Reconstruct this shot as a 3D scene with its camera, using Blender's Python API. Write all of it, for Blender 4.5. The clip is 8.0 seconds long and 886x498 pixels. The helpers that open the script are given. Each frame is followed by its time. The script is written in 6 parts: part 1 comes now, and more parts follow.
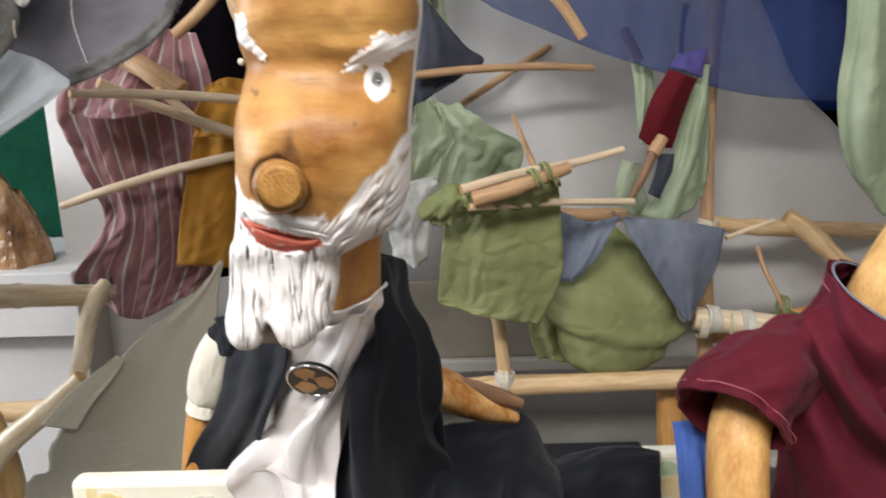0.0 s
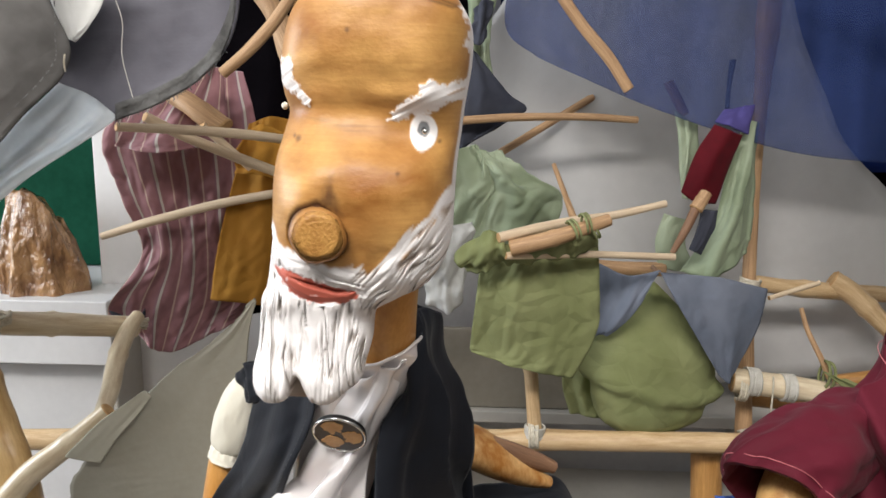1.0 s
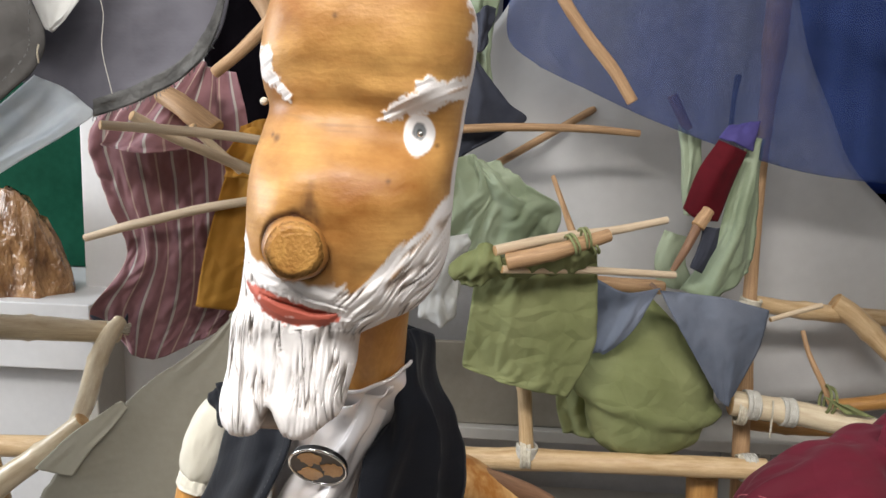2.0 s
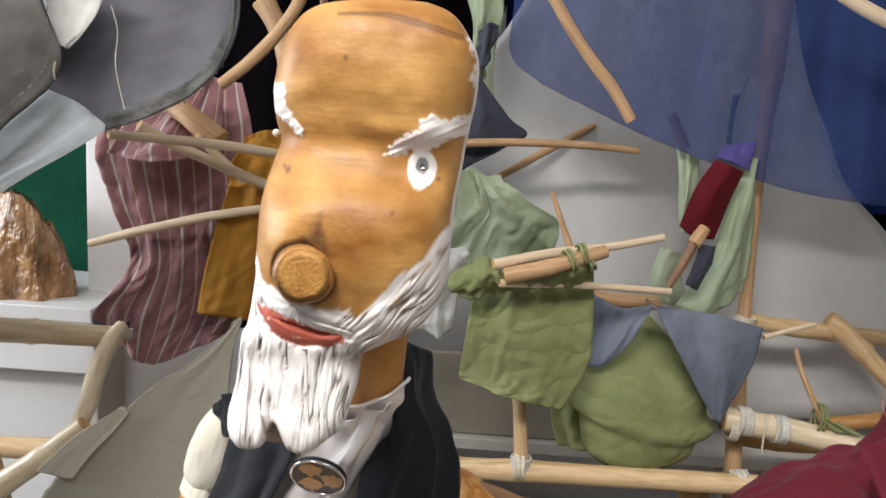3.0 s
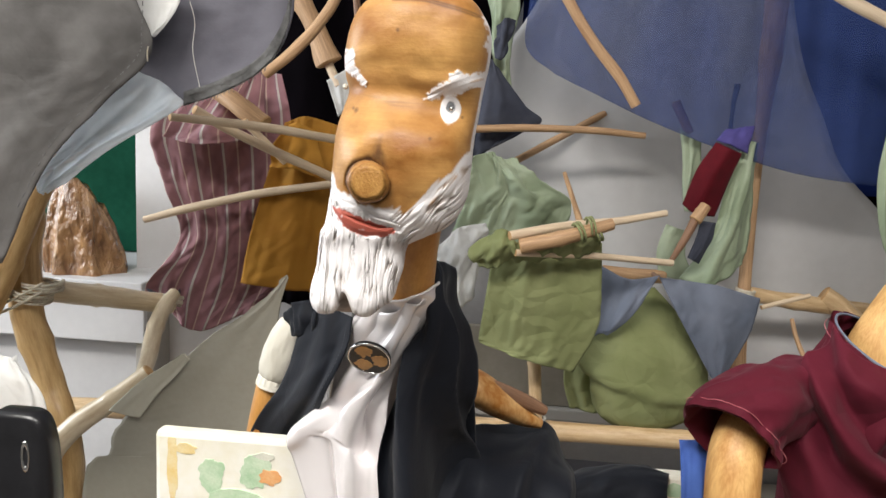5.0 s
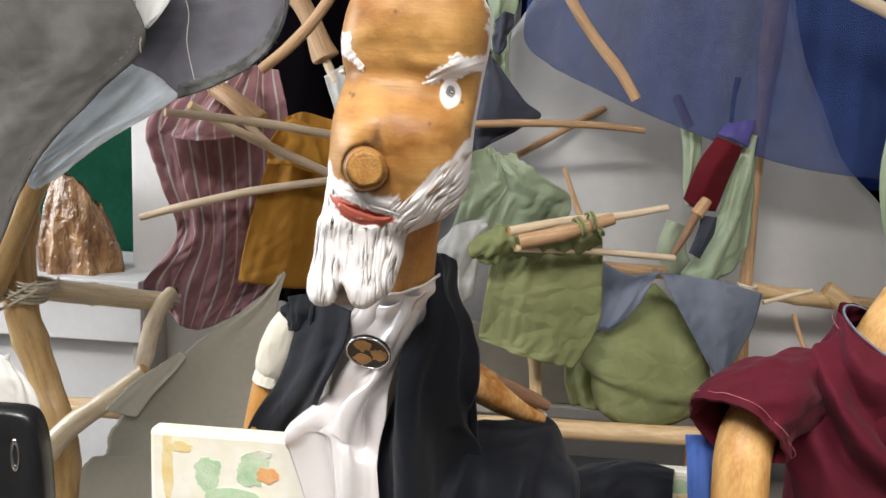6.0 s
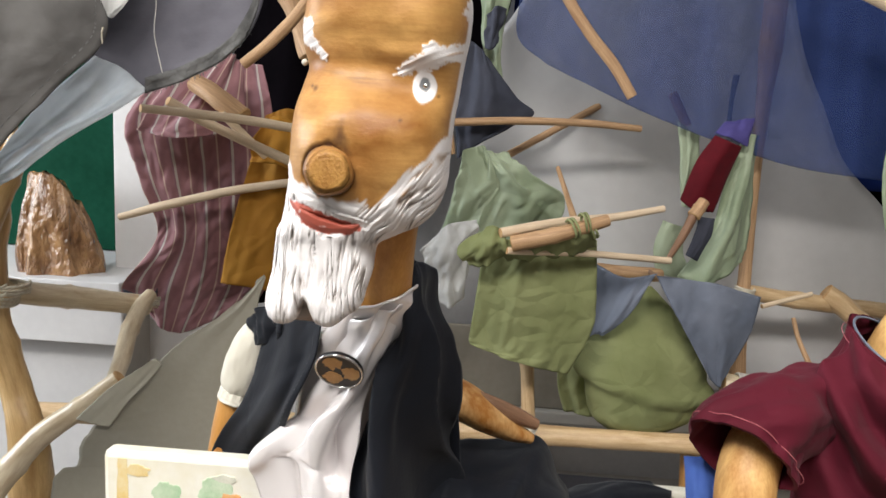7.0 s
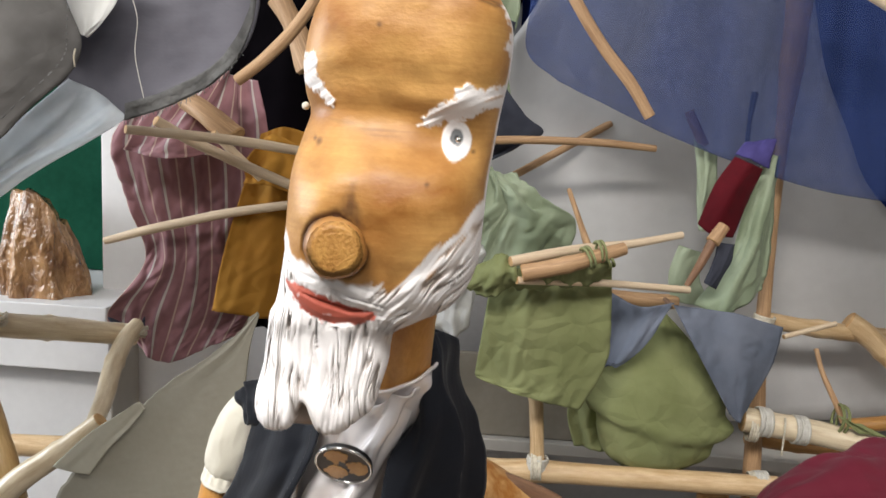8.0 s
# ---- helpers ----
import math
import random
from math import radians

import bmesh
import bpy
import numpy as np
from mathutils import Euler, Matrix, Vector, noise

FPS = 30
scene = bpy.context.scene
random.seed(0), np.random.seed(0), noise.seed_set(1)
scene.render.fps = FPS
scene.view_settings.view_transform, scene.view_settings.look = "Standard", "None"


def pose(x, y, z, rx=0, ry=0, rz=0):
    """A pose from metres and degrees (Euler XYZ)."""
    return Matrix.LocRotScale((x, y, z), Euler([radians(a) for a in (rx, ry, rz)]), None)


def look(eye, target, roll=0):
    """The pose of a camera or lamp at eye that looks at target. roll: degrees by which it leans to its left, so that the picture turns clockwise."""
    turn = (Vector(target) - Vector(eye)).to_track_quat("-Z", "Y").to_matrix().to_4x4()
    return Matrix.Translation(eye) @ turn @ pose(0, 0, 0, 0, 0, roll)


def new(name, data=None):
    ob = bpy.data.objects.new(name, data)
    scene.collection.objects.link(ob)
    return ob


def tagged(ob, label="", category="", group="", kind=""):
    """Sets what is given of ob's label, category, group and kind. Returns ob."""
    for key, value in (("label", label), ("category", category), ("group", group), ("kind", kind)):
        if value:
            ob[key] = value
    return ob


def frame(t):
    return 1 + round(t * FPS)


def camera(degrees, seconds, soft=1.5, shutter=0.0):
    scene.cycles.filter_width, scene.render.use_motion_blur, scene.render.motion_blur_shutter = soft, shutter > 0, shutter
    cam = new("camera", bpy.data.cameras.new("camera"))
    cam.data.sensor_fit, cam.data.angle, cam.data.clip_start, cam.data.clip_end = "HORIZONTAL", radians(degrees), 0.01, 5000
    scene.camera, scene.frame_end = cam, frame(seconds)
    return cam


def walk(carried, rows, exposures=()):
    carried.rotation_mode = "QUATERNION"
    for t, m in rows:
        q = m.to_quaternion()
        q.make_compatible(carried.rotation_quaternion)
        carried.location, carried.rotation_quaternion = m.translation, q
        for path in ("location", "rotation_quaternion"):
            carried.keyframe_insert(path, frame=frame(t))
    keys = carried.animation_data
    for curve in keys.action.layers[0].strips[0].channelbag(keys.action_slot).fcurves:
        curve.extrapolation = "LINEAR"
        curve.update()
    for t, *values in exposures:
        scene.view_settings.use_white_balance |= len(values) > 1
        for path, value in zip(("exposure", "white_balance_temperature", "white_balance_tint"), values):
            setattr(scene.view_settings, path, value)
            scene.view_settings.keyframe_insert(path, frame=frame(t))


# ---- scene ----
cam = camera(58.2, 8.0, soft=1.5, shutter=0.5)
PATH = [
    (0, (0.0026, 0.0098, 1.3001), (-0.0279, 1.9557, 0.839), -1.73),
    (0.5, (-0.0044, 0.005, 1.3072), (-0.1171, 1.9638, 0.9193), -0.70),
    (1, (-0.0012, 0.0266, 1.3024), (-0.1146, 1.9917, 0.9479), 0.37),
    (1.5, (-0.0007, 0.0586, 1.2955), (-0.1077, 2.0261, 0.9527), 1.19),
    (1.7, (-0.0036, 0.0655, 1.2962), (-0.107, 2.0345, 0.9585), 1.5),
    (2.8, (-0.0040, 0.0625, 1.3085), (-0.1014, 2.0345, 0.9918), 3.0),
    (3, (-0.0034, 0.0485, 1.3095), (-0.1018, 2.0216, 0.9976), 3.12),
    (3.5, (-0.0039, 0.0161, 1.2976), (-0.125, 1.9893, 0.9948), 2.82),
    (4, (-0.0051, -0.0308, 1.2939), (-0.1492, 1.9409, 0.991), 3.12),
    (4.5, (0.0027, -0.0731, 1.2882), (-0.1491, 1.8975, 0.9817), 3.07),
    (4.7, (0.005, -0.082, 1.287), (-0.146, 1.887, 0.974), 3.0),
    (5.8, (0.003, -0.077, 1.278), (-0.145, 1.893, 0.964), 2.7),
    (6, (0.003, -0.0701, 1.2772), (-0.1436, 1.8995, 0.9625), 2.61),
    (6.5, (0.0081, -0.0509, 1.2756), (-0.1324, 1.9186, 0.9574), 2.82),
    (7, (0.0097, -0.0239, 1.2772), (-0.1248, 1.9458, 0.9575), 2.82),
    (7.5, (-0.0012, 0.0141, 1.2885), (-0.1288, 1.9862, 0.9807), 2.95),
    (8, (-0.0122, 0.0552, 1.2964), (-0.1378, 2.0283, 0.9947), 3.06),
]
walk(cam, [(t, look(eye, target, roll)) for t, eye, target, roll in PATH])

# ---- light: a closed room lit by tube panels in its ceiling ----
world = bpy.data.worlds.new("world")
scene.world = world
world.use_nodes = True
world.node_tree.nodes["Background"].inputs[0].default_value = (0.6, 0.7, 0.9, 1)
world.node_tree.nodes["Background"].inputs[1].default_value = 1.0
scene.view_settings.exposure = 0.0


def area(name, x, y, z, sx, sy, power, colour):
    data = bpy.data.lights.new(name, "AREA")
    data.shape, data.size, data.size_y, data.energy, data.color = "RECTANGLE", sx, sy, power, colour
    ob = new(name, data)
    ob.location = (x, y, z)
    return ob


PANELS = [(-0.65, -0.8, 68), (0.75, -0.8, 30)]
for px, py, power in PANELS:
    area("panel_light", px, py, 2.685, 1.1, 0.56, power, (1.0, 0.965, 0.915))


# daylight through the window of the west wall
WINDOW = (0.15, 1.45, 1.0, 2.2)
day = area("window_light", -2.66, (WINDOW[0] + WINDOW[1]) / 2, (WINDOW[2] + WINDOW[3]) / 2, WINDOW[3] - WINDOW[2] - 0.1, WINDOW[1] - WINDOW[0] - 0.1, 58, (0.9, 0.95, 1.0))
day.rotation_euler = (0, -math.pi / 2, 0)


# ---- mesh helpers ----
def spline(pts, n):
    """n points on a smooth line through pts."""
    p = np.array(pts, float)
    if len(p) == 2:
        return p[0] + (p[1] - p[0]) * np.linspace(0, 1, n)[:, None]
    q = np.vstack([2 * p[0] - p[1], p, 2 * p[-1] - p[-2]])
    s = np.linspace(0, len(p) - 1, n)
    i = np.minimum(s.astype(int), len(p) - 2)
    f = (s - i)[:, None]
    a, b, c, d = q[i], q[i + 1], q[i + 2], q[i + 3]
    return 0.5 * (2 * b + (c - a) * f + (2 * a - 5 * b + 4 * c - d) * f ** 2 + (3 * b - a - 3 * c + d) * f ** 3)


def fuzz(x, y, z):
    return noise.noise(Vector((x, y, z)))


class Maker:
    """Gathers pieces of one mesh."""

    def __init__(self):
        self.verts, self.faces, self.slots, self.uv, self.extra = [], [], [], [], {}

    def add(self, verts, faces, slot=0, uv=None, smooth=True, **extra):
        k = len(self.verts)
        self.verts += [tuple(v) for v in verts]
        self.uv += [tuple(w) for w in uv] if uv is not None else [(v[0], v[2]) for v in verts]
        for f in faces:
            self.faces.append(tuple(i + k for i in f))
            self.slots.append((slot, smooth))
        for key, values in extra.items():
            self.extra.setdefault(key, []).append((k, values))
        return self

    def object(self, name, mats, origin=(0, 0, 0), parent=None):
        me = bpy.data.meshes.new(name)
        o = Vector(origin)
        me.from_pydata([tuple(Vector(v) - o) for v in self.verts], [], self.faces)
        for m in mats if isinstance(mats, (list, tuple)) else [mats]:
            me.materials.append(m)
        me.polygons.foreach_set("material_index", [s for s, _ in self.slots])
        me.polygons.foreach_set("use_smooth", [s for _, s in self.slots])
        layer = me.uv_layers.new(name="UVMap")
        loops = np.zeros(len(me.loops), int)
        me.loops.foreach_get("vertex_index", loops)
        layer.data.foreach_set("uv", np.array(self.uv, float)[loops].ravel())
        for key, runs in self.extra.items():
            full = np.zeros(len(self.verts))
            for k, values in runs:
                full[k:k + len(values)] = values
            me.attributes.new(key, "FLOAT", "POINT").data.foreach_set("value", full)
        me.update()
        bm = bmesh.new()
        bm.from_mesh(me)
        bmesh.ops.recalc_face_normals(bm, faces=bm.faces)
        bm.to_mesh(me)
        bm.free()
        ob = new(name, me)
        if parent is None:
            ob.location = o
        else:
            ob.parent = parent
        return ob


def thing(name, origin, label, category, group="", kind=""):
    ob = tagged(new(name), label, category, group, kind)
    ob.location = origin
    ob.empty_display_size = 0.02
    return ob


def origin_of(ob):
    v = Vector(ob.location)
    while ob.parent is not None:
        ob = ob.parent
        v += Vector(ob.location)
    return v


def part(name, maker, mats, parent, label=""):
    ob = maker.object(name, mats, origin_of(parent), parent)
    return tagged(ob, label)


def single(name, maker, mats, origin, label, category, group="", kind=""):
    return tagged(maker.object(name, mats, origin), label, category, group, kind)


def tube(mk, pts, radii, sides=14, n=24, lump=0.05, slot=0, seed=0.0, flat=1.0, knots=0, end=1):
    """A branch or stick along pts; radii go from end to end; knots: number of swollen joints."""
    p = spline(pts, n)
    r = spline([(v, 0, 0) for v in (radii if isinstance(radii, (list, tuple)) else (radii, radii))], n)[:, 0]
    d = np.gradient(p, axis=0)
    d /= np.linalg.norm(d, axis=1)[:, None]
    up = np.array((0, 0, 1.0)) if abs(d[0][2]) < 0.9 else np.array((1.0, 0, 0))
    verts, uv, along = [], [], 0.0
    joints = [(k + 0.6) / (knots + 0.3) for k in range(knots)]
    for i in range(n):
        side = np.cross(d[i], up)
        side /= np.linalg.norm(side)
        up = np.cross(side, d[i])
        along += np.linalg.norm(p[i] - p[i - 1]) if i else 0
        swell = sum(0.14 * math.exp(-((i / (n - 1) - j) * 40) ** 2) for j in joints)
        for k in range(sides):
            a = 2 * math.pi * k / sides
            rr = r[i] * (1 + swell + lump * 2 * fuzz(math.cos(a) * 0.9 + seed * 7.3, math.sin(a) * 0.9, along * 14 + seed))
            verts.append(p[i] + rr * (side * math.cos(a) + up * math.sin(a) * flat))
            uv.append((k / sides * 2 * math.pi * r[0], along))
    faces = [(i * sides + k, i * sides + (k + 1) % sides, (i + 1) * sides + (k + 1) % sides, (i + 1) * sides + k) for i in range(n - 1) for k in range(sides)]
    mk.add(verts, faces, slot, uv)
    for i, sign in ((0, -1), (n - 1, 1)):
        ring = verts[i * sides:(i + 1) * sides]
        inner = [p[i] + (np.array(v) - p[i]) * 0.86 + sign * d[i] * r[i] * 0.12 for v in ring]
        mk.add(list(ring) + inner + [p[i] + sign * d[i] * r[i] * 0.12],
               [(k, (k + 1) % sides, sides + (k + 1) % sides, sides + k) for k in range(sides)] + [(sides + k, sides + (k + 1) % sides, 2 * sides) for k in range(sides)], end if end is not None else slot, None, False)
    return mk


def cloth(mk, grid, nu=40, nv=40, fold=0.006, fu=5.0, fv=0.8, wrinkle=0.0015, thick=0.0015, slot=0, seed=0.0, width=None, bias=None, torn=0.0):
    """A sheet through a grid of points (rows from top to bottom), with folds that run down it, crumples and thickness."""
    rows = [spline(row, nu) for row in grid]
    cols = np.array([spline([r[i] for r in rows], nv) for i in range(nu)])  # nu, nv, 3
    if torn:
        span = cols[-1] - cols[0]
        span /= np.linalg.norm(span, axis=1)[:, None] + 1e-9
        for i in range(nu):
            for j in range(nv):
                ragged = fuzz(j * 0.13, seed, 1.5) + 0.55 * fuzz(j * 0.41, seed, 2.5) + 0.25 * fuzz(j * 1.1, seed, 3.5)
                cols[i, j] = cols[i, j] + span[j] * torn * ragged * max(0.0, 1 - i / 6)
    du, dv = np.gradient(cols, axis=0), np.gradient(cols, axis=1)
    nrm = np.cross(du, dv)
    nrm /= np.linalg.norm(nrm, axis=2)[:, :, None] + 1e-12
    wide = width or float(np.linalg.norm(cols[-1, nv // 2] - cols[0, nv // 2]))
    tall = float(np.linalg.norm(cols[nu // 2, -1] - cols[nu // 2, 0]))
    uv = []
    out = np.zeros_like(cols)
    for i in range(nu):
        for j in range(nv):
            u, v = i / (nu - 1), j / (nv - 1)
            h = fold * (1.6 * fuzz(u * fu + seed * 3.1, v * fv + seed, seed) + 0.7 * fuzz(u * fu * 2.3 + v * 1.1, v * fv * 2.6, seed + 5))
            h += wrinkle * 2 * (0.5 - abs(fuzz(u * wide * 38 + seed, v * tall * 38 + u * 3, seed + 9))) * (1 + fuzz(u * 4, v * 4, seed + 2))
            if bias:
                h += bias(u, v)
            out[i, j] = cols[i, j] + nrm[i, j] * h
            uv.append((u * wide, v * tall))
    idx = lambda i, j: i * nv + j  # noqa: E731
    faces = [(idx(i, j), idx(i + 1, j), idx(i + 1, j + 1), idx(i, j + 1)) for i in range(nu - 1) for j in range(nv - 1)]
    front = [out[i, j] + nrm[i, j] * thick / 2 for i in range(nu) for j in range(nv)]
    back = [out[i, j] - nrm[i, j] * thick / 2 for i in range(nu) for j in range(nv)]
    m = nu * nv
    faces += [tuple(m + k for k in reversed(f)) for f in faces]
    edge = [idx(i, 0) for i in range(nu)] + [idx(nu - 1, j) for j in range(1, nv)] + [idx(i, nv - 1) for i in range(nu - 2, -1, -1)] + [idx(0, j) for j in range(nv - 2, 0, -1)]
    faces += [(edge[k], edge[(k + 1) % len(edge)], m + edge[(k + 1) % len(edge)], m + edge[k]) for k in range(len(edge))]
    mk.add(front + back, faces, slot, uv + uv)
    mk.surface = (out, nrm)
    return mk


def stitches(mk, u, v0, v1, count, radius, slot, lift=0.0012, side=1.0):
    """A row of short stitches down the last sheet made, at the share u of its width."""
    out, nrm = mk.surface
    nu, nv = out.shape[:2]
    line = spline([tuple(out[int(u * (nu - 1)), j] + side * lift * nrm[int(u * (nu - 1)), j]) for j in range(int(v0 * (nv - 1)), int(v1 * (nv - 1)) + 1)], count * 2)
    for k in range(0, count * 2 - 1, 2):
        tube(mk, [tuple(line[k]), tuple(line[k] + 0.75 * (line[k + 1] - line[k]))], radius, 5, 3, 0, slot, 0, end=None)
    return mk


def loft(mk, rings, slot=0, caps=True, **extra):
    """Closed rings of equal count, joined."""
    n = len(rings[0])
    verts = [v for r in rings for v in r]
    faces = [(i * n + k, i * n + (k + 1) % n, (i + 1) * n + (k + 1) % n, (i + 1) * n + k) for i in range(len(rings) - 1) for k in range(n)]
    if caps:
        faces += [tuple(range(n)), tuple((len(rings) - 1) * n + k for k in range(n))]
    mk.add(verts, faces, slot, None, True, **extra)
    return mk


def box(mk, x0, x1, y0, y1, z0, z1, slot=0, bevel=0.003):
    bm = bmesh.new()
    bmesh.ops.create_cube(bm, size=1)
    bmesh.ops.transform(bm, verts=bm.verts, matrix=Matrix.LocRotScale(((x0 + x1) / 2, (y0 + y1) / 2, (z0 + z1) / 2), None, (x1 - x0, y1 - y0, z1 - z0)))
    if bevel:
        bmesh.ops.bevel(bm, geom=bm.edges[:], offset=bevel, segments=2, affect="EDGES", profile=0.5)
    bm.verts.index_update()
    mk.add([v.co.copy() for v in bm.verts], [tuple(v.index for v in f.verts) for f in bm.faces], slot, None, False)
    bm.free()
    return mk


def coil(mk, centre, axis, radius, turns, pitch, thick, slot=0, seed=0.0, squash=1.0):
    """A cord wound round a stick."""
    a = Vector(axis).normalized()
    s = a.orthogonal().normalized()
    t = a.cross(s)
    pts = []
    steps = int(turns * 10)
    for i in range(steps + 1):
        w = 2 * math.pi * i / 10
        along = (i / steps - 0.5) * pitch * turns + thick * 0.8 * fuzz(i * 0.31, seed, 0.5)
        rr = radius * (1 + 0.06 * fuzz(i * 0.7, seed, 2.5))
        pts.append(Vector(centre) + a * along + (s * math.cos(w) + t * math.sin(w) * squash) * rr)
    return tube(mk, pts, thick, 6, steps * 2, 0.05, slot, seed, end=None)


# ---- materials ----
def mat(name, dark, light, rough=0.6, scale=30.0, stretch=(1, 1, 1), bump=0.2, bump_scale=None, metal=0.0, sheen=0.0, coords="Object", fine=0.5, coat=0.0, contrast=(0.35, 0.65), bump_dist=0.002):
    m = bpy.data.materials.new(name)
    m.use_nodes = True
    nt = m.node_tree
    n, l = nt.nodes, nt.links
    b = n["Principled BSDF"]
    tc = n.new("ShaderNodeTexCoord")
    mp = n.new("ShaderNodeMapping")
    mp.inputs["Scale"].default_value = stretch
    l.new(tc.outputs[coords], mp.inputs["Vector"])
    big, small = n.new("ShaderNodeTexNoise"), n.new("ShaderNodeTexNoise")
    big.inputs["Scale"].default_value, big.inputs["Detail"].default_value = scale, 5
    small.inputs["Scale"].default_value, small.inputs["Detail"].default_value = bump_scale or scale * 8, 3
    for t in (big, small):
        l.new(mp.outputs[0], t.inputs["Vector"])
    mix = n.new("ShaderNodeMix")
    mix.data_type = "FLOAT"
    mix.inputs[0].default_value = fine * 0.5
    l.new(big.outputs["Fac"], mix.inputs[2])
    l.new(small.outputs["Fac"], mix.inputs[3])
    ramp = n.new("ShaderNodeValToRGB")
    ramp.color_ramp.elements[0].position, ramp.color_ramp.elements[1].position = contrast
    ramp.color_ramp.elements[0].color, ramp.color_ramp.elements[1].color = (*dark, 1), (*light, 1)
    l.new(mix.outputs[0], ramp.inputs[0])
    l.new(ramp.outputs[0], b.inputs["Base Color"])
    bp = n.new("ShaderNodeBump")
    bp.inputs["Strength"].default_value, bp.inputs["Distance"].default_value = bump, bump_dist
    l.new(small.outputs["Fac"], bp.inputs["Height"])
    l.new(bp.outputs[0], b.inputs["Normal"])
    b.inputs["Roughness"].default_value, b.inputs["Metallic"].default_value = rough, metal
    b.inputs["Sheen Weight"].default_value, b.inputs["Coat Weight"].default_value = sheen * 0.12, coat
    b.inputs["Coat Roughness"].default_value = 0.25
    return m


def weave(m, per_metre=1400, depth=0.07):
    """Adds a woven thread relief to a cloth material, by its UV in metres."""
    n, l = m.node_tree.nodes, m.node_tree.links
    uv = n.new("ShaderNodeUVMap")
    w = []
    for direction in ("X", "Y"):
        t = n.new("ShaderNodeTexWave")
        t.bands_direction = direction
        t.inputs["Scale"].default_value = per_metre / 20
        t.inputs["Distortion"].default_value = 1.5
        l.new(uv.outputs[0], t.inputs["Vector"])
        w.append(t)
    mx = n.new("ShaderNodeMath")
    mx.operation = "MAXIMUM"
    l.new(w[0].outputs["Fac"], mx.inputs[0])
    l.new(w[1].outputs["Fac"], mx.inputs[1])
    bp = n.new("ShaderNodeBump")
    bp.inputs["Strength"].default_value, bp.inputs["Distance"].default_value = depth, 0.0006
    l.new(mx.outputs[0], bp.inputs["Height"])
    n["Principled BSDF"].inputs["Specular IOR Level"].default_value = 0.18
    old = [k for k in n if k.type == "BUMP" and k != bp][0]
    l.new(bp.outputs[0], old.inputs["Normal"])
    # creases: flat facets with sharp folds between them
    soft = old.inputs["Height"].links[0].from_node
    warp, bent, crease, blend = n.new("ShaderNodeTexNoise"), n.new("ShaderNodeVectorMath"), n.new("ShaderNodeTexVoronoi"), n.new("ShaderNodeMix")
    place = n.new("ShaderNodeTexCoord")
    warp.inputs["Scale"].default_value, warp.inputs["Detail"].default_value = 9, 2
    bent.operation = "MULTIPLY_ADD"
    bent.inputs[1].default_value = (0.07, 0.07, 0.07)
    l.new(place.outputs["Object"], warp.inputs["Vector"])
    l.new(warp.outputs["Color"], bent.inputs[0])
    l.new(place.outputs["Object"], bent.inputs[2])
    crease.feature = "DISTANCE_TO_EDGE"
    crease.inputs["Scale"].default_value = soft.inputs["Scale"].default_value * 1.3
    l.new(bent.outputs[0], crease.inputs["Vector"])
    blend.data_type = "FLOAT"
    blend.inputs[0].default_value = 0.6
    l.new(soft.outputs["Fac"], blend.inputs[2])
    l.new(crease.outputs["Distance"], blend.inputs[3])
    l.new(blend.outputs[0], old.inputs["Height"])
    old.inputs["Strength"].default_value *= 0.85
    return m


WALL = mat("wall_paint", (0.5, 0.49, 0.5), (0.62, 0.61, 0.62), 0.75, 3, bump=0.15, bump_scale=90)
# grey for the unseen walls, kept dark to cut bounced light
WALLD = mat("dull_grey_paint", (0.16, 0.155, 0.15), (0.22, 0.215, 0.21), 0.8, 3)
WALLW = mat("white_board", (0.66, 0.65, 0.65), (0.74, 0.73, 0.73), 0.55, 5, bump=0.05, bump_scale=60)
PAPER = mat("off_white_paper", (0.5, 0.49, 0.485), (0.58, 0.57, 0.565), 0.7, 4, bump=0.08, bump_scale=40)
GREYB = mat("grey_board", (0.46, 0.43, 0.385), (0.54, 0.51, 0.465), 0.6, 6, bump=0.06, bump_scale=60)
CEIL = mat("ceiling_paint", (0.72, 0.72, 0.71), (0.8, 0.8, 0.79), 0.8, 4)
FLOOR = mat("floor_lino", (0.1, 0.09, 0.08), (0.16, 0.145, 0.13), 0.45, 12)
GREENB = mat("dark_green_board", (0.004, 0.04, 0.022), (0.008, 0.06, 0.035), 0.6, 8)
NAVY = mat("navy_cloth", (0.006, 0.014, 0.085), (0.01, 0.024, 0.125), 0.8, 9, sheen=0.3)
BLACKC = mat("black_drape", (0.0012, 0.0008, 0.0014), (0.003, 0.002, 0.0032), 0.95, 10)
for dim in (NAVY, BLACKC, GREENB):
    dim.node_tree.nodes["Principled BSDF"].inputs["Specular IOR Level"].default_value = 0.04
TABLE = mat("table_wood", (0.2, 0.12, 0.06), (0.3, 0.19, 0.1), 0.4, 10, (1, 8, 8))
BAMBOO = mat("peeled_pole_wood", (0.5, 0.31, 0.15), (0.76, 0.57, 0.34), 0.42, 9, (14, 1.6, 1), 0.18, 60, coords="UV", coat=0.15)
PALEW = mat("pale_peeled_wood", (0.6, 0.46, 0.29), (0.86, 0.75, 0.56), 0.33, 9, (14, 1.6, 1), 0.18, 60, coords="UV", coat=0.15)
HONEY = mat("honey_varnished_wood", (0.46, 0.27, 0.1), (0.72, 0.5, 0.24), 0.34, 9, (12, 1.6, 1), 0.18, 60, coords="UV", coat=0.3)
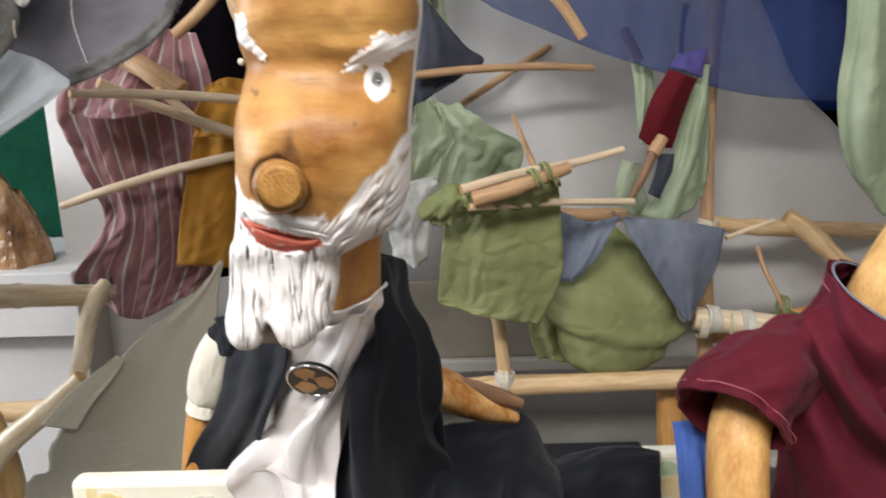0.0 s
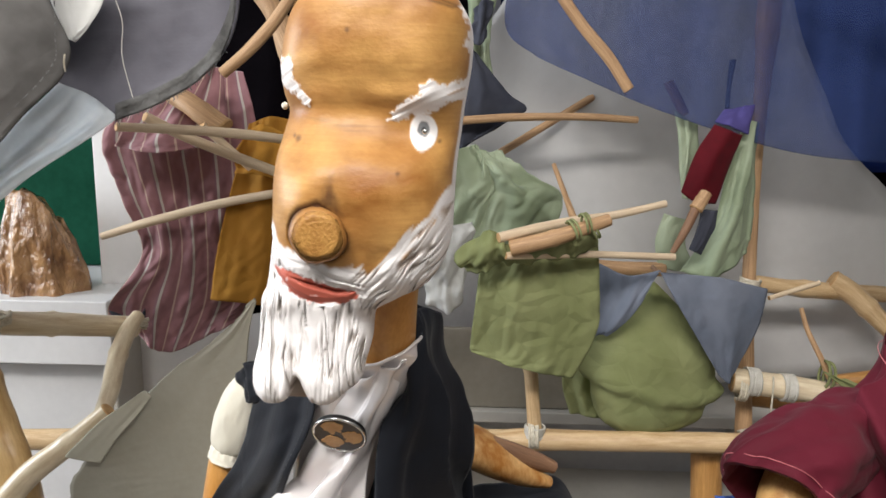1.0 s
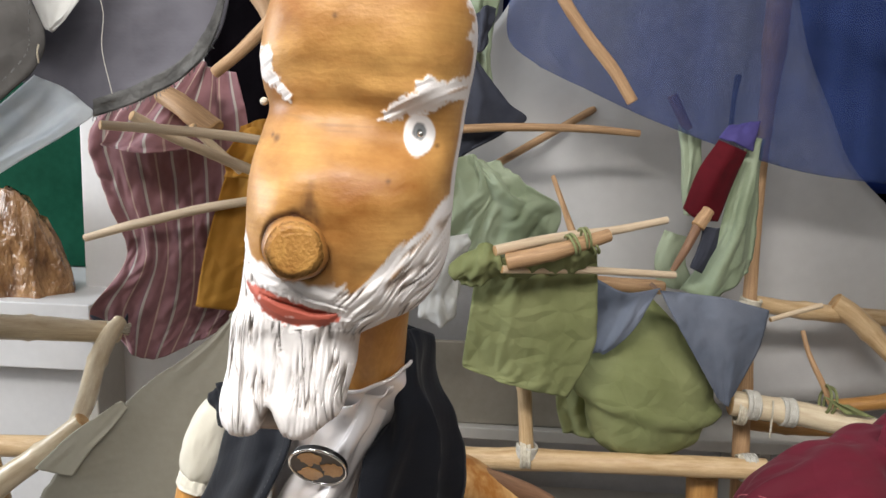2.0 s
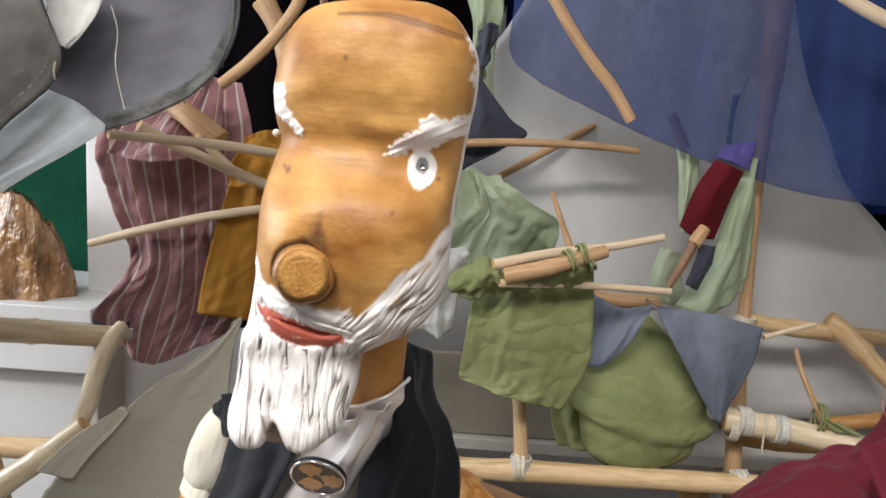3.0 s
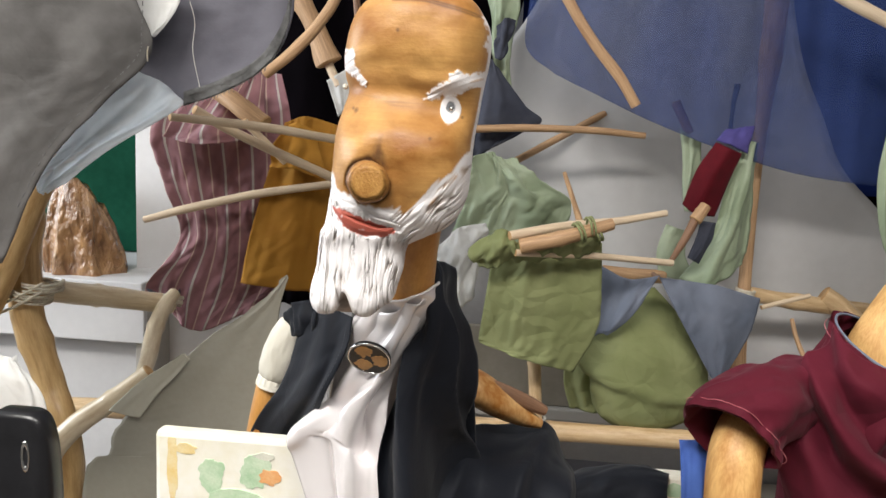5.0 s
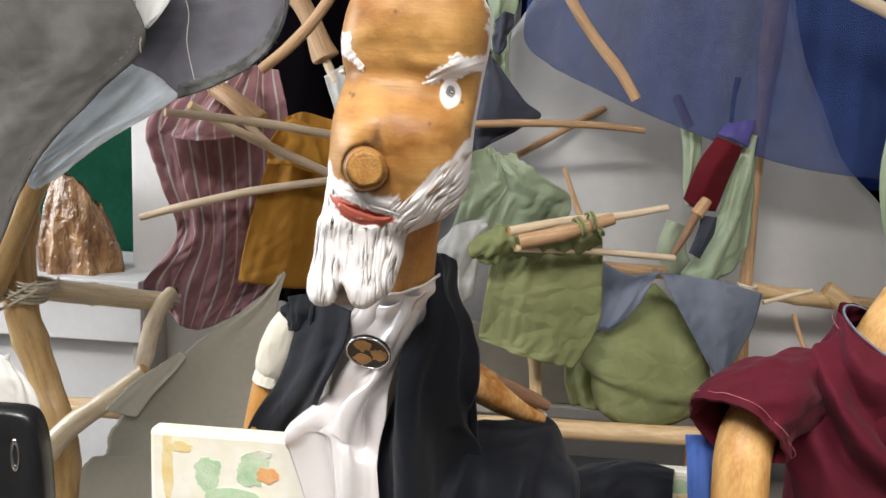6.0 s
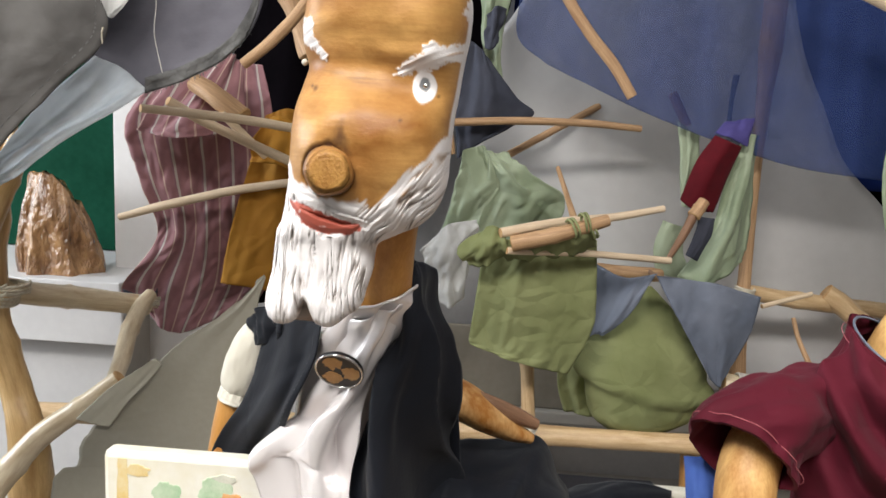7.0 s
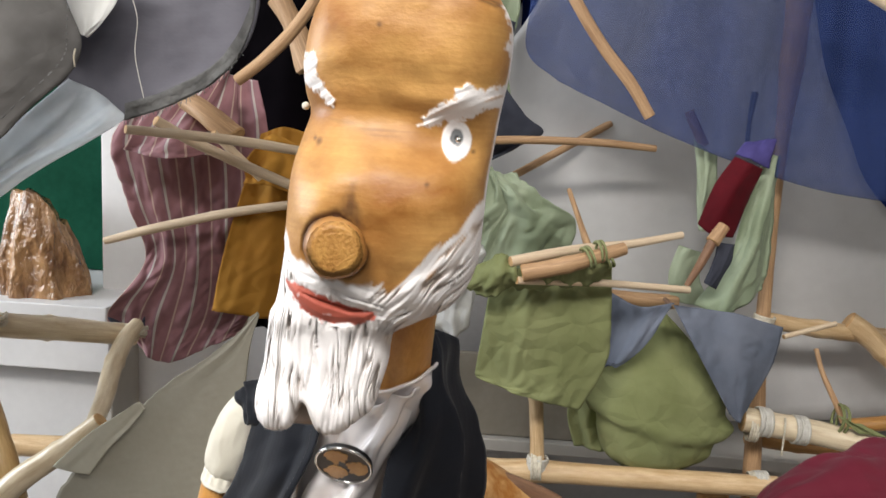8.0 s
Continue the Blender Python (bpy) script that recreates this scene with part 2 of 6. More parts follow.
BAMBOO2 = mat("varnished_branch_wood", (0.34, 0.15, 0.04), (0.6, 0.33, 0.11), 0.32, 9, (12, 1.6, 1), 0.18, 60, coords="UV", coat=0.3)
STICK = mat("bare_stick_wood", (0.36, 0.2, 0.1), (0.62, 0.4, 0.22), 0.55, 11, (20, 1.4, 1), 0.2, 70, coords="UV")
STICKL = mat("pale_stick_wood", (0.66, 0.49, 0.33), (0.86, 0.71, 0.52), 0.5, 11, (20, 1.4, 1), 0.2, 70, coords="UV")
STICKD = mat("dark_stick_wood", (0.16, 0.08, 0.045), (0.34, 0.19, 0.11), 0.55, 11, (20, 1.4, 1), 0.2, 70, coords="UV")
ENDW = mat("sawn_end_wood", (0.42, 0.23, 0.09), (0.62, 0.4, 0.2), 0.7, 60, bump=0.3)
TAPE = mat("white_tape", (0.5, 0.47, 0.41), (0.7, 0.68, 0.63), 0.5, 60, bump=0.5)
CORD = mat("pale_cord", (0.55, 0.49, 0.38), (0.76, 0.71, 0.6), 0.8, 200)
GREENC = weave(mat("olive_cotton", (0.185, 0.205, 0.085), (0.275, 0.295, 0.14), 0.85, 7, bump=0.85, bump_scale=17, sheen=0.25, bump_dist=0.014, fine=0.2))
SAGE = weave(mat("sage_satin", (0.25, 0.31, 0.2), (0.39, 0.45, 0.32), 0.38, 8, bump=0.6, bump_scale=13, sheen=0.2, bump_dist=0.014, fine=0.2), depth=0.08)
BLUEG = weave(mat("slate_blue_cotton", (0.125, 0.148, 0.2), (0.19, 0.212, 0.27), 0.85, 9, bump=0.4, bump_scale=18, sheen=0.3, bump_dist=0.01, fine=0.2))
DARKG = weave(mat("dark_slate_cotton", (0.04, 0.045, 0.065), (0.07, 0.075, 0.1), 0.85, 9, bump=0.25, bump_scale=50, sheen=0.3))
MUST = weave(mat("mustard_cotton", (0.33, 0.145, 0.019), (0.46, 0.225, 0.036), 0.8, 8, bump=0.5, bump_scale=14, sheen=0.2, bump_dist=0.014, fine=0.2))
WHITEC = weave(mat("white_cotton", (0.55, 0.55, 0.54), (0.72, 0.72, 0.7), 0.8, 10, bump=0.5, bump_scale=20, bump_dist=0.014))
SAIL = weave(mat("grey_canvas", (0.052, 0.049, 0.047), (0.132, 0.127, 0.124), 0.9, 14, bump=0.4, bump_scale=26, fine=0.7, sheen=0.2, bump_dist=0.01), 900, 0.1)
SAILB = weave(mat("lavender_grey_canvas", (0.088, 0.085, 0.102), (0.15, 0.146, 0.172), 0.9, 12, bump=0.3, bump_scale=26, sheen=0.2, bump_dist=0.008), 900, 0.08)
HEM = weave(mat("worn_grey_hem", (0.07, 0.07, 0.07), (0.17, 0.17, 0.17), 0.95, 40, bump=0.8, bump_scale=150), 900, 0.4)
CARD = mat("grey_cardboard", (0.27, 0.25, 0.2), (0.32, 0.3, 0.245), 0.8, 5, bump=0.1, bump_scale=120)
CARDL = mat("pale_cardboard_edge", (0.36, 0.34, 0.27), (0.44, 0.42, 0.34), 0.8, 9, bump=0.1, bump_scale=120)
MAROON = weave(mat("maroon_cotton", (0.068, 0.0045, 0.0125), (0.094, 0.0065, 0.0175), 0.75, 8, bump=0.6, bump_scale=13, sheen=0.3, bump_dist=0.02, fine=0.2), depth=0.05)
REDC = weave(mat("red_velvet", (0.07, 0.002, 0.006), (0.11, 0.004, 0.01), 0.8, 8, sheen=0.4))
PURPLE = weave(mat("violet_cotton", (0.06, 0.05, 0.19), (0.095, 0.08, 0.27), 0.8, 8, sheen=0.3))
CLOAK = weave(mat("black_cloak_cotton", (0.006, 0.0072, 0.0112), (0.0105, 0.0125, 0.0185), 0.66, 9, bump=0.3, bump_scale=18, sheen=0.5, bump_dist=0.01), 2200, 0.08)
CLOAK.node_tree.nodes["Principled BSDF"].inputs["Specular IOR Level"].default_value = 0.16
SATIN = mat("white_satin", (0.78, 0.74, 0.745), (0.87, 0.84, 0.84), 0.26, 6, metal=0.2, bump=0.1, bump_scale=30, bump_dist=0.004, coat=0.5)
SATIN.node_tree.nodes["Principled BSDF"].inputs["Specular IOR Level"].default_value = 0.9
SLEEVE = weave(mat("cream_sleeve_cloth", (0.66, 0.63, 0.54), (0.78, 0.75, 0.66), 0.7, 10, bump=0.4, bump_scale=24, bump_dist=0.008), depth=0.03)
PUPW = mat("varnished_limewood", (0.36, 0.145, 0.026), (0.58, 0.29, 0.075), 0.36, 16, (3, 3, 1), 0.12, 160, coat=0.25)
PLASTIC = mat("black_plastic", (0.006, 0.006, 0.007), (0.012, 0.012, 0.014), 0.3, 40, bump=0.05)
STEEL = mat("chrome_metal", (0.6, 0.6, 0.6), (0.75, 0.75, 0.75), 0.15, 40, metal=1.0, bump=0.02)

# ---- the room ----
def slab(name, x0, x1, y0, y1, z0, z1, m, label, category, bevel=0.0):
    return single(name, box(Maker(), x0, x1, y0, y1, z0, z1, 0, bevel), m, ((x0 + x1) / 2, (y0 + y1) / 2, z0), label, category, kind="structure")


slab("floor", -2.6, 2.6, -2.6, 1.9, -0.1, 0.0, FLOOR, "dull brown lino floor of the room", "floor")
slab("ceiling", -2.6, 2.6, -2.6, 1.9, 2.7, 2.8, CEIL, "white painted ceiling of the room", "ceiling")
slab("wall_north", -2.6, 2.6, 1.9, 2.0, -0.1, 2.8, WALL, "off-white painted wall behind the puppets", "wall")
# unseen walls that close the room; their dark grey limits bounce
slab("wall_south", -2.6, 2.6, -2.7, -2.6, -0.1, 2.8, WALLD, "dull grey painted wall behind the camera", "wall")
slab("wall_east", 2.6, 2.7, -2.7, 2.0, -0.1, 2.8, WALLD, "dull grey painted side wall", "wall")
wy0, wy1, wz0, wz1 = WINDOW
mk = Maker()
for y0, y1, z0, z1 in ((-2.7, wy0, -0.1, 2.8), (wy1, 2.0, -0.1, 2.8), (wy0, wy1, -0.1, wz0), (wy0, wy1, wz1, 2.8)):
    box(mk, -2.7, -2.6, y0, y1, z0, z1, 0, 0)
single("wall_west", mk, WALLD, (-2.65, -0.35, -0.1), "dull grey painted side wall with a window", "wall", kind="structure")
PANE = bpy.data.materials.new("window_glass")
PANE.use_nodes = True
PANE.node_tree.nodes["Principled BSDF"].inputs["Transmission Weight"].default_value = 1.0
PANE.node_tree.nodes["Principled BSDF"].inputs["Roughness"].default_value = 0.0
window = thing("window_1", (-2.65, (wy0 + wy1) / 2, wz0), "white framed window in the side wall", "window", kind="structure")
mk = Maker()
for y0, y1, z0, z1 in ((wy0, wy0 + 0.05, wz0, wz1), (wy1 - 0.05, wy1, wz0, wz1), (wy0 + 0.05, wy1 - 0.05, wz0, wz0 + 0.05), (wy0 + 0.05, wy1 - 0.05, wz1 - 0.05, wz1), ((wy0 + wy1) / 2 - 0.025, (wy0 + wy1) / 2 + 0.025, wz0 + 0.05, wz1 - 0.05)):
    box(mk, -2.695, -2.67, y0, y1, z0, z1)
part("window_frame", mk, CEIL, window)
part("window_sill", box(Maker(), -2.655, -2.56, wy0 - 0.04, wy1 + 0.04, wz0 - 0.03, wz0 - 0.002), CEIL, window)
for y0, y1 in ((wy0 + 0.05, (wy0 + wy1) / 2 - 0.025), ((wy0 + wy1) / 2 + 0.025, wy1 - 0.05)):
    pane = part("pane", box(Maker(), -2.685, -2.68, y0, y1, wz0 + 0.05, wz1 - 0.05, 0, 0), PANE, window)
    pane.visible_shadow = False
GLOW = bpy.data.materials.new("lit_diffuser")
GLOW.use_nodes = True
GLOW.node_tree.nodes["Principled BSDF"].inputs["Emission Color"].default_value = (1, 0.955, 0.9, 1)
GLOW.node_tree.nodes["Principled BSDF"].inputs["Emission Strength"].default_value = 3.0
for px, py, power in PANELS:
    lamp = thing("ceiling_light", (px, py, 2.7), "lit tube panel with white frame on the ceiling", "ceiling light", "ceiling lights")
    mk = Maker()
    for s in (-1, 1):
        box(mk, px - 0.6, px + 0.6, py + s * 0.31 - 0.02, py + s * 0.31 + 0.02, 2.66, 2.7)
        box(mk, px + s * 0.58 - 0.02, px + s * 0.58 + 0.02, py - 0.29, py + 0.29, 2.66, 2.7)
    part("frame", mk, CEIL, lamp)
    part("diffuser", box(Maker(), px - 0.56, px + 0.56, py - 0.29, py + 0.29, 2.688, 2.698, 0, 0), GLOW, lamp, "glowing white diffuser")

# white shelf unit with green board on the west side
unit = thing("shelf_unit", (-1.0, 1.7, 0.0), "white laminate shelf unit against the wall", "shelf unit")
part("shelf_top", box(Maker(), -1.6, -0.755, 1.52, 1.88, 0.885, 0.915), WALLW, unit)
part("front_panel", box(Maker(), -1.6, -0.76, 1.54, 1.558, 0.775, 0.883), WALLW, unit)
part("back_panel", box(Maker(), -1.57, -0.795, 1.6, 1.615, 0.0, 0.77), WALLW, unit)
part("side_panel", box(Maker(), -0.79, -0.765, 1.56, 1.88, 0.0, 0.883), GREYB, unit)
part("side_panel", box(Maker(), -1.6, -1.575, 1.56, 1.88, 0.0, 0.883), GREYB, unit)
part("shelf", box(Maker(), -1.57, -0.795, 1.617, 1.88, 0.42, 0.445), GREYB, unit)
single("pin_board", box(Maker(), -1.7, -0.80, 1.86, 1.885, 0.918, 1.9), GREENB, (-1.2, 1.87, 0.918), "dark green felt board standing on the shelf unit", "board")
single("display_panel", box(Maker(), -0.844, -0.33, 1.68, 1.705, 0.0, 1.42), WALLW, (-0.6, 1.69, 0.0), "plain white upright display panel", "panel")

# low shelves behind the frame
low = thing("low_shelf", (0.2, 1.75, 0.0), "grey low shelf behind the pole frame", "shelf")
part("shelf_board", box(Maker(), -0.3, 1.5, 1.58, 1.88, 0.66, 0.685), GREYB, low)
part("shelf_board", box(Maker(), -0.3, 1.5, 1.62, 1.88, 0.40, 0.425), GREYB, low)
for sx in (-0.3, 0.58, 1.475):
    part("shelf_side", box(Maker(), sx, sx + 0.025, 1.64, 1.88, 0.0, 0.655), GREYB, low)

# added board: its tan colour stands in for shade on the wall
TANB = mat("tan_shade_board", (0.25, 0.22, 0.175), (0.31, 0.275, 0.225), 0.7, 8, bump=0.1)
single("hardboard", box(Maker(), -0.289, 0.192, 1.598, 1.61, 0.686, 0.856), TANB, (0.05, 1.6, 0.686), "added tan board on the low shelf, coloured for wall shade", "board")

# black backing and blue cloths that hang behind the puppets
rod = thing("curtain_rod", (0.2, 1.74, 1.95), "wooden curtain rod fixed along the wall", "rod")
part("pole", tube(Maker(), [(-1.6, 1.74, 1.95), (1.6, 1.74, 1.95)], 0.012), STICK, rod)
for bx in (-1.4, 1.4):
    part("bracket", box(Maker(), bx - 0.01, bx + 0.01, 1.74, 1.9, 1.93, 1.97), STEEL, rod)


def hang(name, grid, m, label, category="cloth", **kw):
    mk = cloth(Maker(), grid, **kw)
    v = np.array(mk.verts)
    return single(name, mk, m, (float(v[:, 0].mean()), float(v[:, 1].mean()), float(v[:, 2].max())), label, category)


# black sheet added to fill the dark void behind the puppets
hang("black_drape", [[(-0.62, 1.66, 1.95), (-0.25, 1.66, 1.95), (0.08, 1.66, 1.95)], [(-0.578, 1.660, 1.462), (-0.281, 1.660, 1.475), (0.001, 1.660, 1.487)], [(-0.561, 1.660, 1.232), (-0.309, 1.660, 1.246), (-0.109, 1.660, 1.257)], [(-0.515, 1.660, 0.858), (-0.385, 1.660, 0.861), (-0.256, 1.660, 0.876)]],
     BLACKC, "black sheet filling the dark void behind the puppets", fold=0.012, fu=6)
hang("navy_drape", [[(-0.053, 1.720, 2.040), (0.520, 1.720, 2.029), (0.955, 1.720, 2.037)], [(0.016, 1.720, 1.542), (0.526, 1.720, 1.470), (0.999, 1.720, 1.468)], [(-0.03, 1.720, 1.380), (0.545, 1.720, 1.193), (1.020, 1.720, 1.173)]],
     NAVY, "navy blue cloth drape with a level hem", fold=0.008, fu=7)
hang("black_banner", [[(0.624, 1.780, 1.307), (0.983, 1.780, 1.327)], [(0.672, 1.780, 0.896), (1.042, 1.780, 0.924)]], BLACKC, "black cloth below the navy drape", fold=0.008, fu=5)

# ---- the bearded puppet: one carved and dressed figure ----
def away(poly, x, z):
    """Signed distance to a closed outline in the x-z plane; negative inside."""
    best = np.full(x.shape, 9.0)
    inside = np.zeros(x.shape, bool)
    for (ax, _, az), (bx, _, bz) in zip(poly, poly[1:] + poly[:1]):
        ex, ez = bx - ax, bz - az
        f = np.clip(((x - ax) * ex + (z - az) * ez) / (ex * ex + ez * ez), 0, 1)
        best = np.minimum(best, np.hypot(x - ax - f * ex, z - az - f * ez))
        cross = ((az > z) != (bz > z)) & (x < (bx - ax) * (z - az) / (bz - az + 1e-12) + ax)
        inside ^= cross
    return np.where(inside, -best, best)


def rough_mask(d, x, z, soft, jag, sx=260.0, sz=260.0, seed=0.0):
    w = np.array([fuzz(a * sx, b * sz, seed) + 0.6 * fuzz(a * sx * 2.7, b * sz * 2.7, seed + 3) for a, b in zip(x.ravel(), z.ravel())]).reshape(x.shape)
    return np.clip(0.5 - (d + jag * w) / soft, 0, 1)


def noise_field(x, y, z):
    """The noise at every point of equal arrays (z: a number)."""
    return np.array([fuzz(a, b, z) for a, b in zip(np.ravel(x), np.ravel(y))]).reshape(np.shape(x))


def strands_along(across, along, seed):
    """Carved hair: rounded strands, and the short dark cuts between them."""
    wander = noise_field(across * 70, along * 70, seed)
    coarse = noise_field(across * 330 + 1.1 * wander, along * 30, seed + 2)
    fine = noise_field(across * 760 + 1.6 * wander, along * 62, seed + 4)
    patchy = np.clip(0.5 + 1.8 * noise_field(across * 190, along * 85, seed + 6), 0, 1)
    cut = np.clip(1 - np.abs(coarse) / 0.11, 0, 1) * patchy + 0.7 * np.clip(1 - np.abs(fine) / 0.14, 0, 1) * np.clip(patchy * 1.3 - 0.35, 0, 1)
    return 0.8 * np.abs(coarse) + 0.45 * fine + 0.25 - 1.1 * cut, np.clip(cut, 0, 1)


def ramp(v, lo, hi):
    return np.clip((v - lo) / (hi - lo), 0, 1)


def painted_wood():
    """Varnished limewood with paint, dark knots and darkened cuts where the carving carries them."""
    m = mat("painted_limewood", (0.25, 0.09, 0.011), (0.63, 0.355, 0.112), 0.46, 30, (1.0, 1.0, 1.7), 0.11, 380, coat=0.05, fine=0.2, contrast=(0.3, 0.68))
    n, l = m.node_tree.nodes, m.node_tree.links
    b = n["Principled BSDF"]
    last = b.inputs["Base Color"].links[0].from_socket
    grain = n.new("ShaderNodeTexNoise")
    tcg, mpg = n.new("ShaderNodeTexCoord"), n.new("ShaderNodeMapping")
    mpg.inputs["Scale"].default_value = (6, 6, 75)
    grain.inputs["Scale"].default_value, grain.inputs["Detail"].default_value = 7, 6
    grain.inputs["Distortion"].default_value = 0.6
    l.new(tcg.outputs["Object"], mpg.inputs["Vector"])
    l.new(mpg.outputs[0], grain.inputs["Vector"])
    gr = n.new("ShaderNodeMapRange")
    gr.inputs["From Min"].default_value, gr.inputs["From Max"].default_value = 0.35, 0.7
    gr.inputs["To Min"].default_value, gr.inputs["To Max"].default_value = 0.0, 0.4
    l.new(grain.outputs["Fac"], gr.inputs["Value"])
    mx0 = n.new("ShaderNodeMix")
    mx0.data_type = "RGBA"
    l.new(gr.outputs[0], mx0.inputs[0])
    l.new(last, mx0.inputs[6])
    mx0.inputs[7].default_value = (0.36, 0.15, 0.035, 1)
    last = mx0.outputs[2]
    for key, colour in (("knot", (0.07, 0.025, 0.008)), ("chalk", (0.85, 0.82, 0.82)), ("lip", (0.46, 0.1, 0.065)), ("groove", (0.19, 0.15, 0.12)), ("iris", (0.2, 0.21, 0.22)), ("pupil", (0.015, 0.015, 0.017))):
        at = n.new("ShaderNodeAttribute")
        at.attribute_name = key
        mx = n.new("ShaderNodeMix")
        mx.data_type = "RGBA"
        l.new(at.outputs["Fac"], mx.inputs[0])
        l.new(last, mx.inputs[6])
        mx.inputs[7].default_value = (*colour, 1)
        last = mx.outputs[2]
    l.new(last, b.inputs["Base Color"])
    at = n.new("ShaderNodeAttribute")
    at.attribute_name = "chalk"
    rr = n.new("ShaderNodeMapRange")
    rr.inputs["To Min"].default_value, rr.inputs["To Max"].default_value = 0.5, 0.65
    l.new(at.outputs["Fac"], rr.inputs["Value"])
    l.new(rr.outputs[0], b.inputs["Roughness"])
    return m


def build_head(mk):
    # each level: x and z of the left edge and of the right edge, front and back depth
    skull = [(-0.0651, 1.3551, -0.0279, 1.3557, 0.365, 0.405), (-0.0755, 1.3516, -0.0202, 1.3520, 0.352, 0.42), (-0.0824, 1.3458, -0.0147, 1.3456, 0.346, 0.427), (-0.0878, 1.3362, -0.0097, 1.3356, 0.344, 0.43), (-0.0909, 1.3211, -0.0097, 1.3208, 0.343, 0.43),
              (-0.0908, 1.3084, -0.0118, 1.3082, 0.3465, 0.43), (-0.0890, 1.2997, -0.0132, 1.2996, 0.3495, 0.43), (-0.0912, 1.2907, -0.0142, 1.2907, 0.3465, 0.43), (-0.0938, 1.2760, -0.0160, 1.2763, 0.338, 0.43),
              (-0.0950, 1.2563, -0.0171, 1.2568, 0.3345, 0.43), (-0.0960, 1.2435, -0.0180, 1.2442, 0.337, 0.43), (-0.0972, 1.2321, -0.0218, 1.2328, 0.340, 0.425), (-0.0984, 1.2249, -0.0283, 1.2253, 0.343, 0.415)]
    chin = [(-0.0999, 1.2200, -0.0392, 1.2201, 0.345, 0.40), (-0.1003, 1.2129, -0.0501, 1.2137, 0.347, 0.39), (-0.1017, 1.1994, -0.0518, 1.2009, 0.347, 0.382), (-0.1037, 1.1900, -0.0542, 1.1916, 0.346, 0.378), (-0.1041, 1.1834, -0.0558, 1.1850, 0.347, 0.376), (-0.1027, 1.1802, -0.0583, 1.1818, 0.3505, 0.371), (-0.1002, 1.1797, -0.0600, 1.1813, 0.358, 0.362)]
    rows = spline(skull + chin, 300)
    ang = np.concatenate([np.linspace(math.pi, 2 * math.pi, 330), np.linspace(0, math.pi, 46)[1:-1]])
    power = 2 / 3.0
    c, s = np.cos(ang), np.sin(ang)
    ex, ey = np.sign(c) * np.abs(c) ** power, np.sign(s) * np.abs(s) ** power
    xl, zl, xr, zr, yf, yb = [rows[:, i:i + 1] for i in range(6)]
    x = (xl + xr) / 2 + (xr - xl) / 2 * ex
    y = (yf + yb) / 2 + (yb - yf) / 2 * ey
    z = (zl + zr) / 2 + (zr - zl) / 2 * ex
    # the beard ends in two blunt points with a narrow notch between them
    low = np.clip((np.arange(300)[:, None] / 299 - 0.70) / 0.27, 0, 1) ** 1.3
    def lobe(p, w, amount):
        return amount * np.exp(-(np.abs(x - p) / w) ** 2.6)
    z = z - low * (lobe(-0.0945, 0.0095, 0.0065) + lobe(-0.0715, 0.0085, 0.0075) - lobe(-0.0825, 0.0032, 0.0095))
    front = np.clip(-ey * 1.6, 0, 1) * np.ones_like(x)
    # the face turns to one side: bridge, cheek and eye hollow
    def bump_at(p, w, h, amount):
        return amount * np.exp(-((x - p[0]) / w) ** 2 - ((z - p[2]) / h) ** 2)
    y -= front * (bump_at((-0.069, 0.345, 1.271), 0.018, 0.022, 0.006) + bump_at((-0.047, 0.345, 1.273), 0.017, 0.014, 0.003) + bump_at((-0.029, 0.345, 1.305), 0.02, 0.006, 0.003) - bump_at((-0.030, 0.345, 1.290), 0.013, 0.008, 0.003)
                  + bump_at((-0.047, 0.345, 1.328), 0.03, 0.025, 0.002))
    beard = [(-0.1040, 0.345, 1.2620), (-0.0905, 0.345, 1.2540), (-0.0880, 0.345, 1.2460), (-0.0810, 0.345, 1.2445), (-0.0780, 0.345, 1.2410), (-0.0720, 0.345, 1.2385), (-0.0640, 0.345, 1.2380), (-0.0520, 0.345, 1.2370), (-0.0480, 0.345, 1.2380), (-0.0430, 0.345, 1.2400), (-0.0370, 0.345, 1.2440), (-0.0340, 0.345, 1.2490), (-0.0290, 0.345, 1.2550), (-0.0240, 0.345, 1.2570), (-0.0200, 0.345, 1.2670), (-0.0160, 0.345, 1.2710), (-0.0135, 0.345, 1.2790), (-0.0040, 0.345, 1.2810), (-0.0040, 0.345, 1.2310), (-0.0480, 0.345, 1.2130), (-0.0470, 0.345, 1.1400), (-0.1080, 0.345, 1.1350), (-0.1040, 0.345, 1.2250)]
    brow = [(-0.0430, 0.345, 1.2960), (-0.0400, 0.345, 1.3010), (-0.0330, 0.345, 1.3050), (-0.0280, 0.345, 1.3070), (-0.0290, 0.345, 1.3100), (-0.0240, 0.345, 1.3120), (-0.0200, 0.345, 1.3110), (-0.0090, 0.345, 1.3145), (-0.0040, 0.345, 1.3150), (-0.0050, 0.345, 1.3080), (-0.0130, 0.345, 1.3060), (-0.0200, 0.345, 1.3020), (-0.0270, 0.345, 1.2990), (-0.0320, 0.345, 1.2980), (-0.0380, 0.345, 1.2960)]
    edge = [(-0.0920, 0.345, 1.3230), (-0.0810, 0.345, 1.3210), (-0.0810, 0.345, 1.3140), (-0.0780, 0.345, 1.3080), (-0.0740, 0.345, 1.3050), (-0.0740, 0.345, 1.3010), (-0.0770, 0.345, 1.3020), (-0.0810, 0.345, 1.3070), (-0.0860, 0.345, 1.3090), (-0.0920, 0.345, 1.3120)]
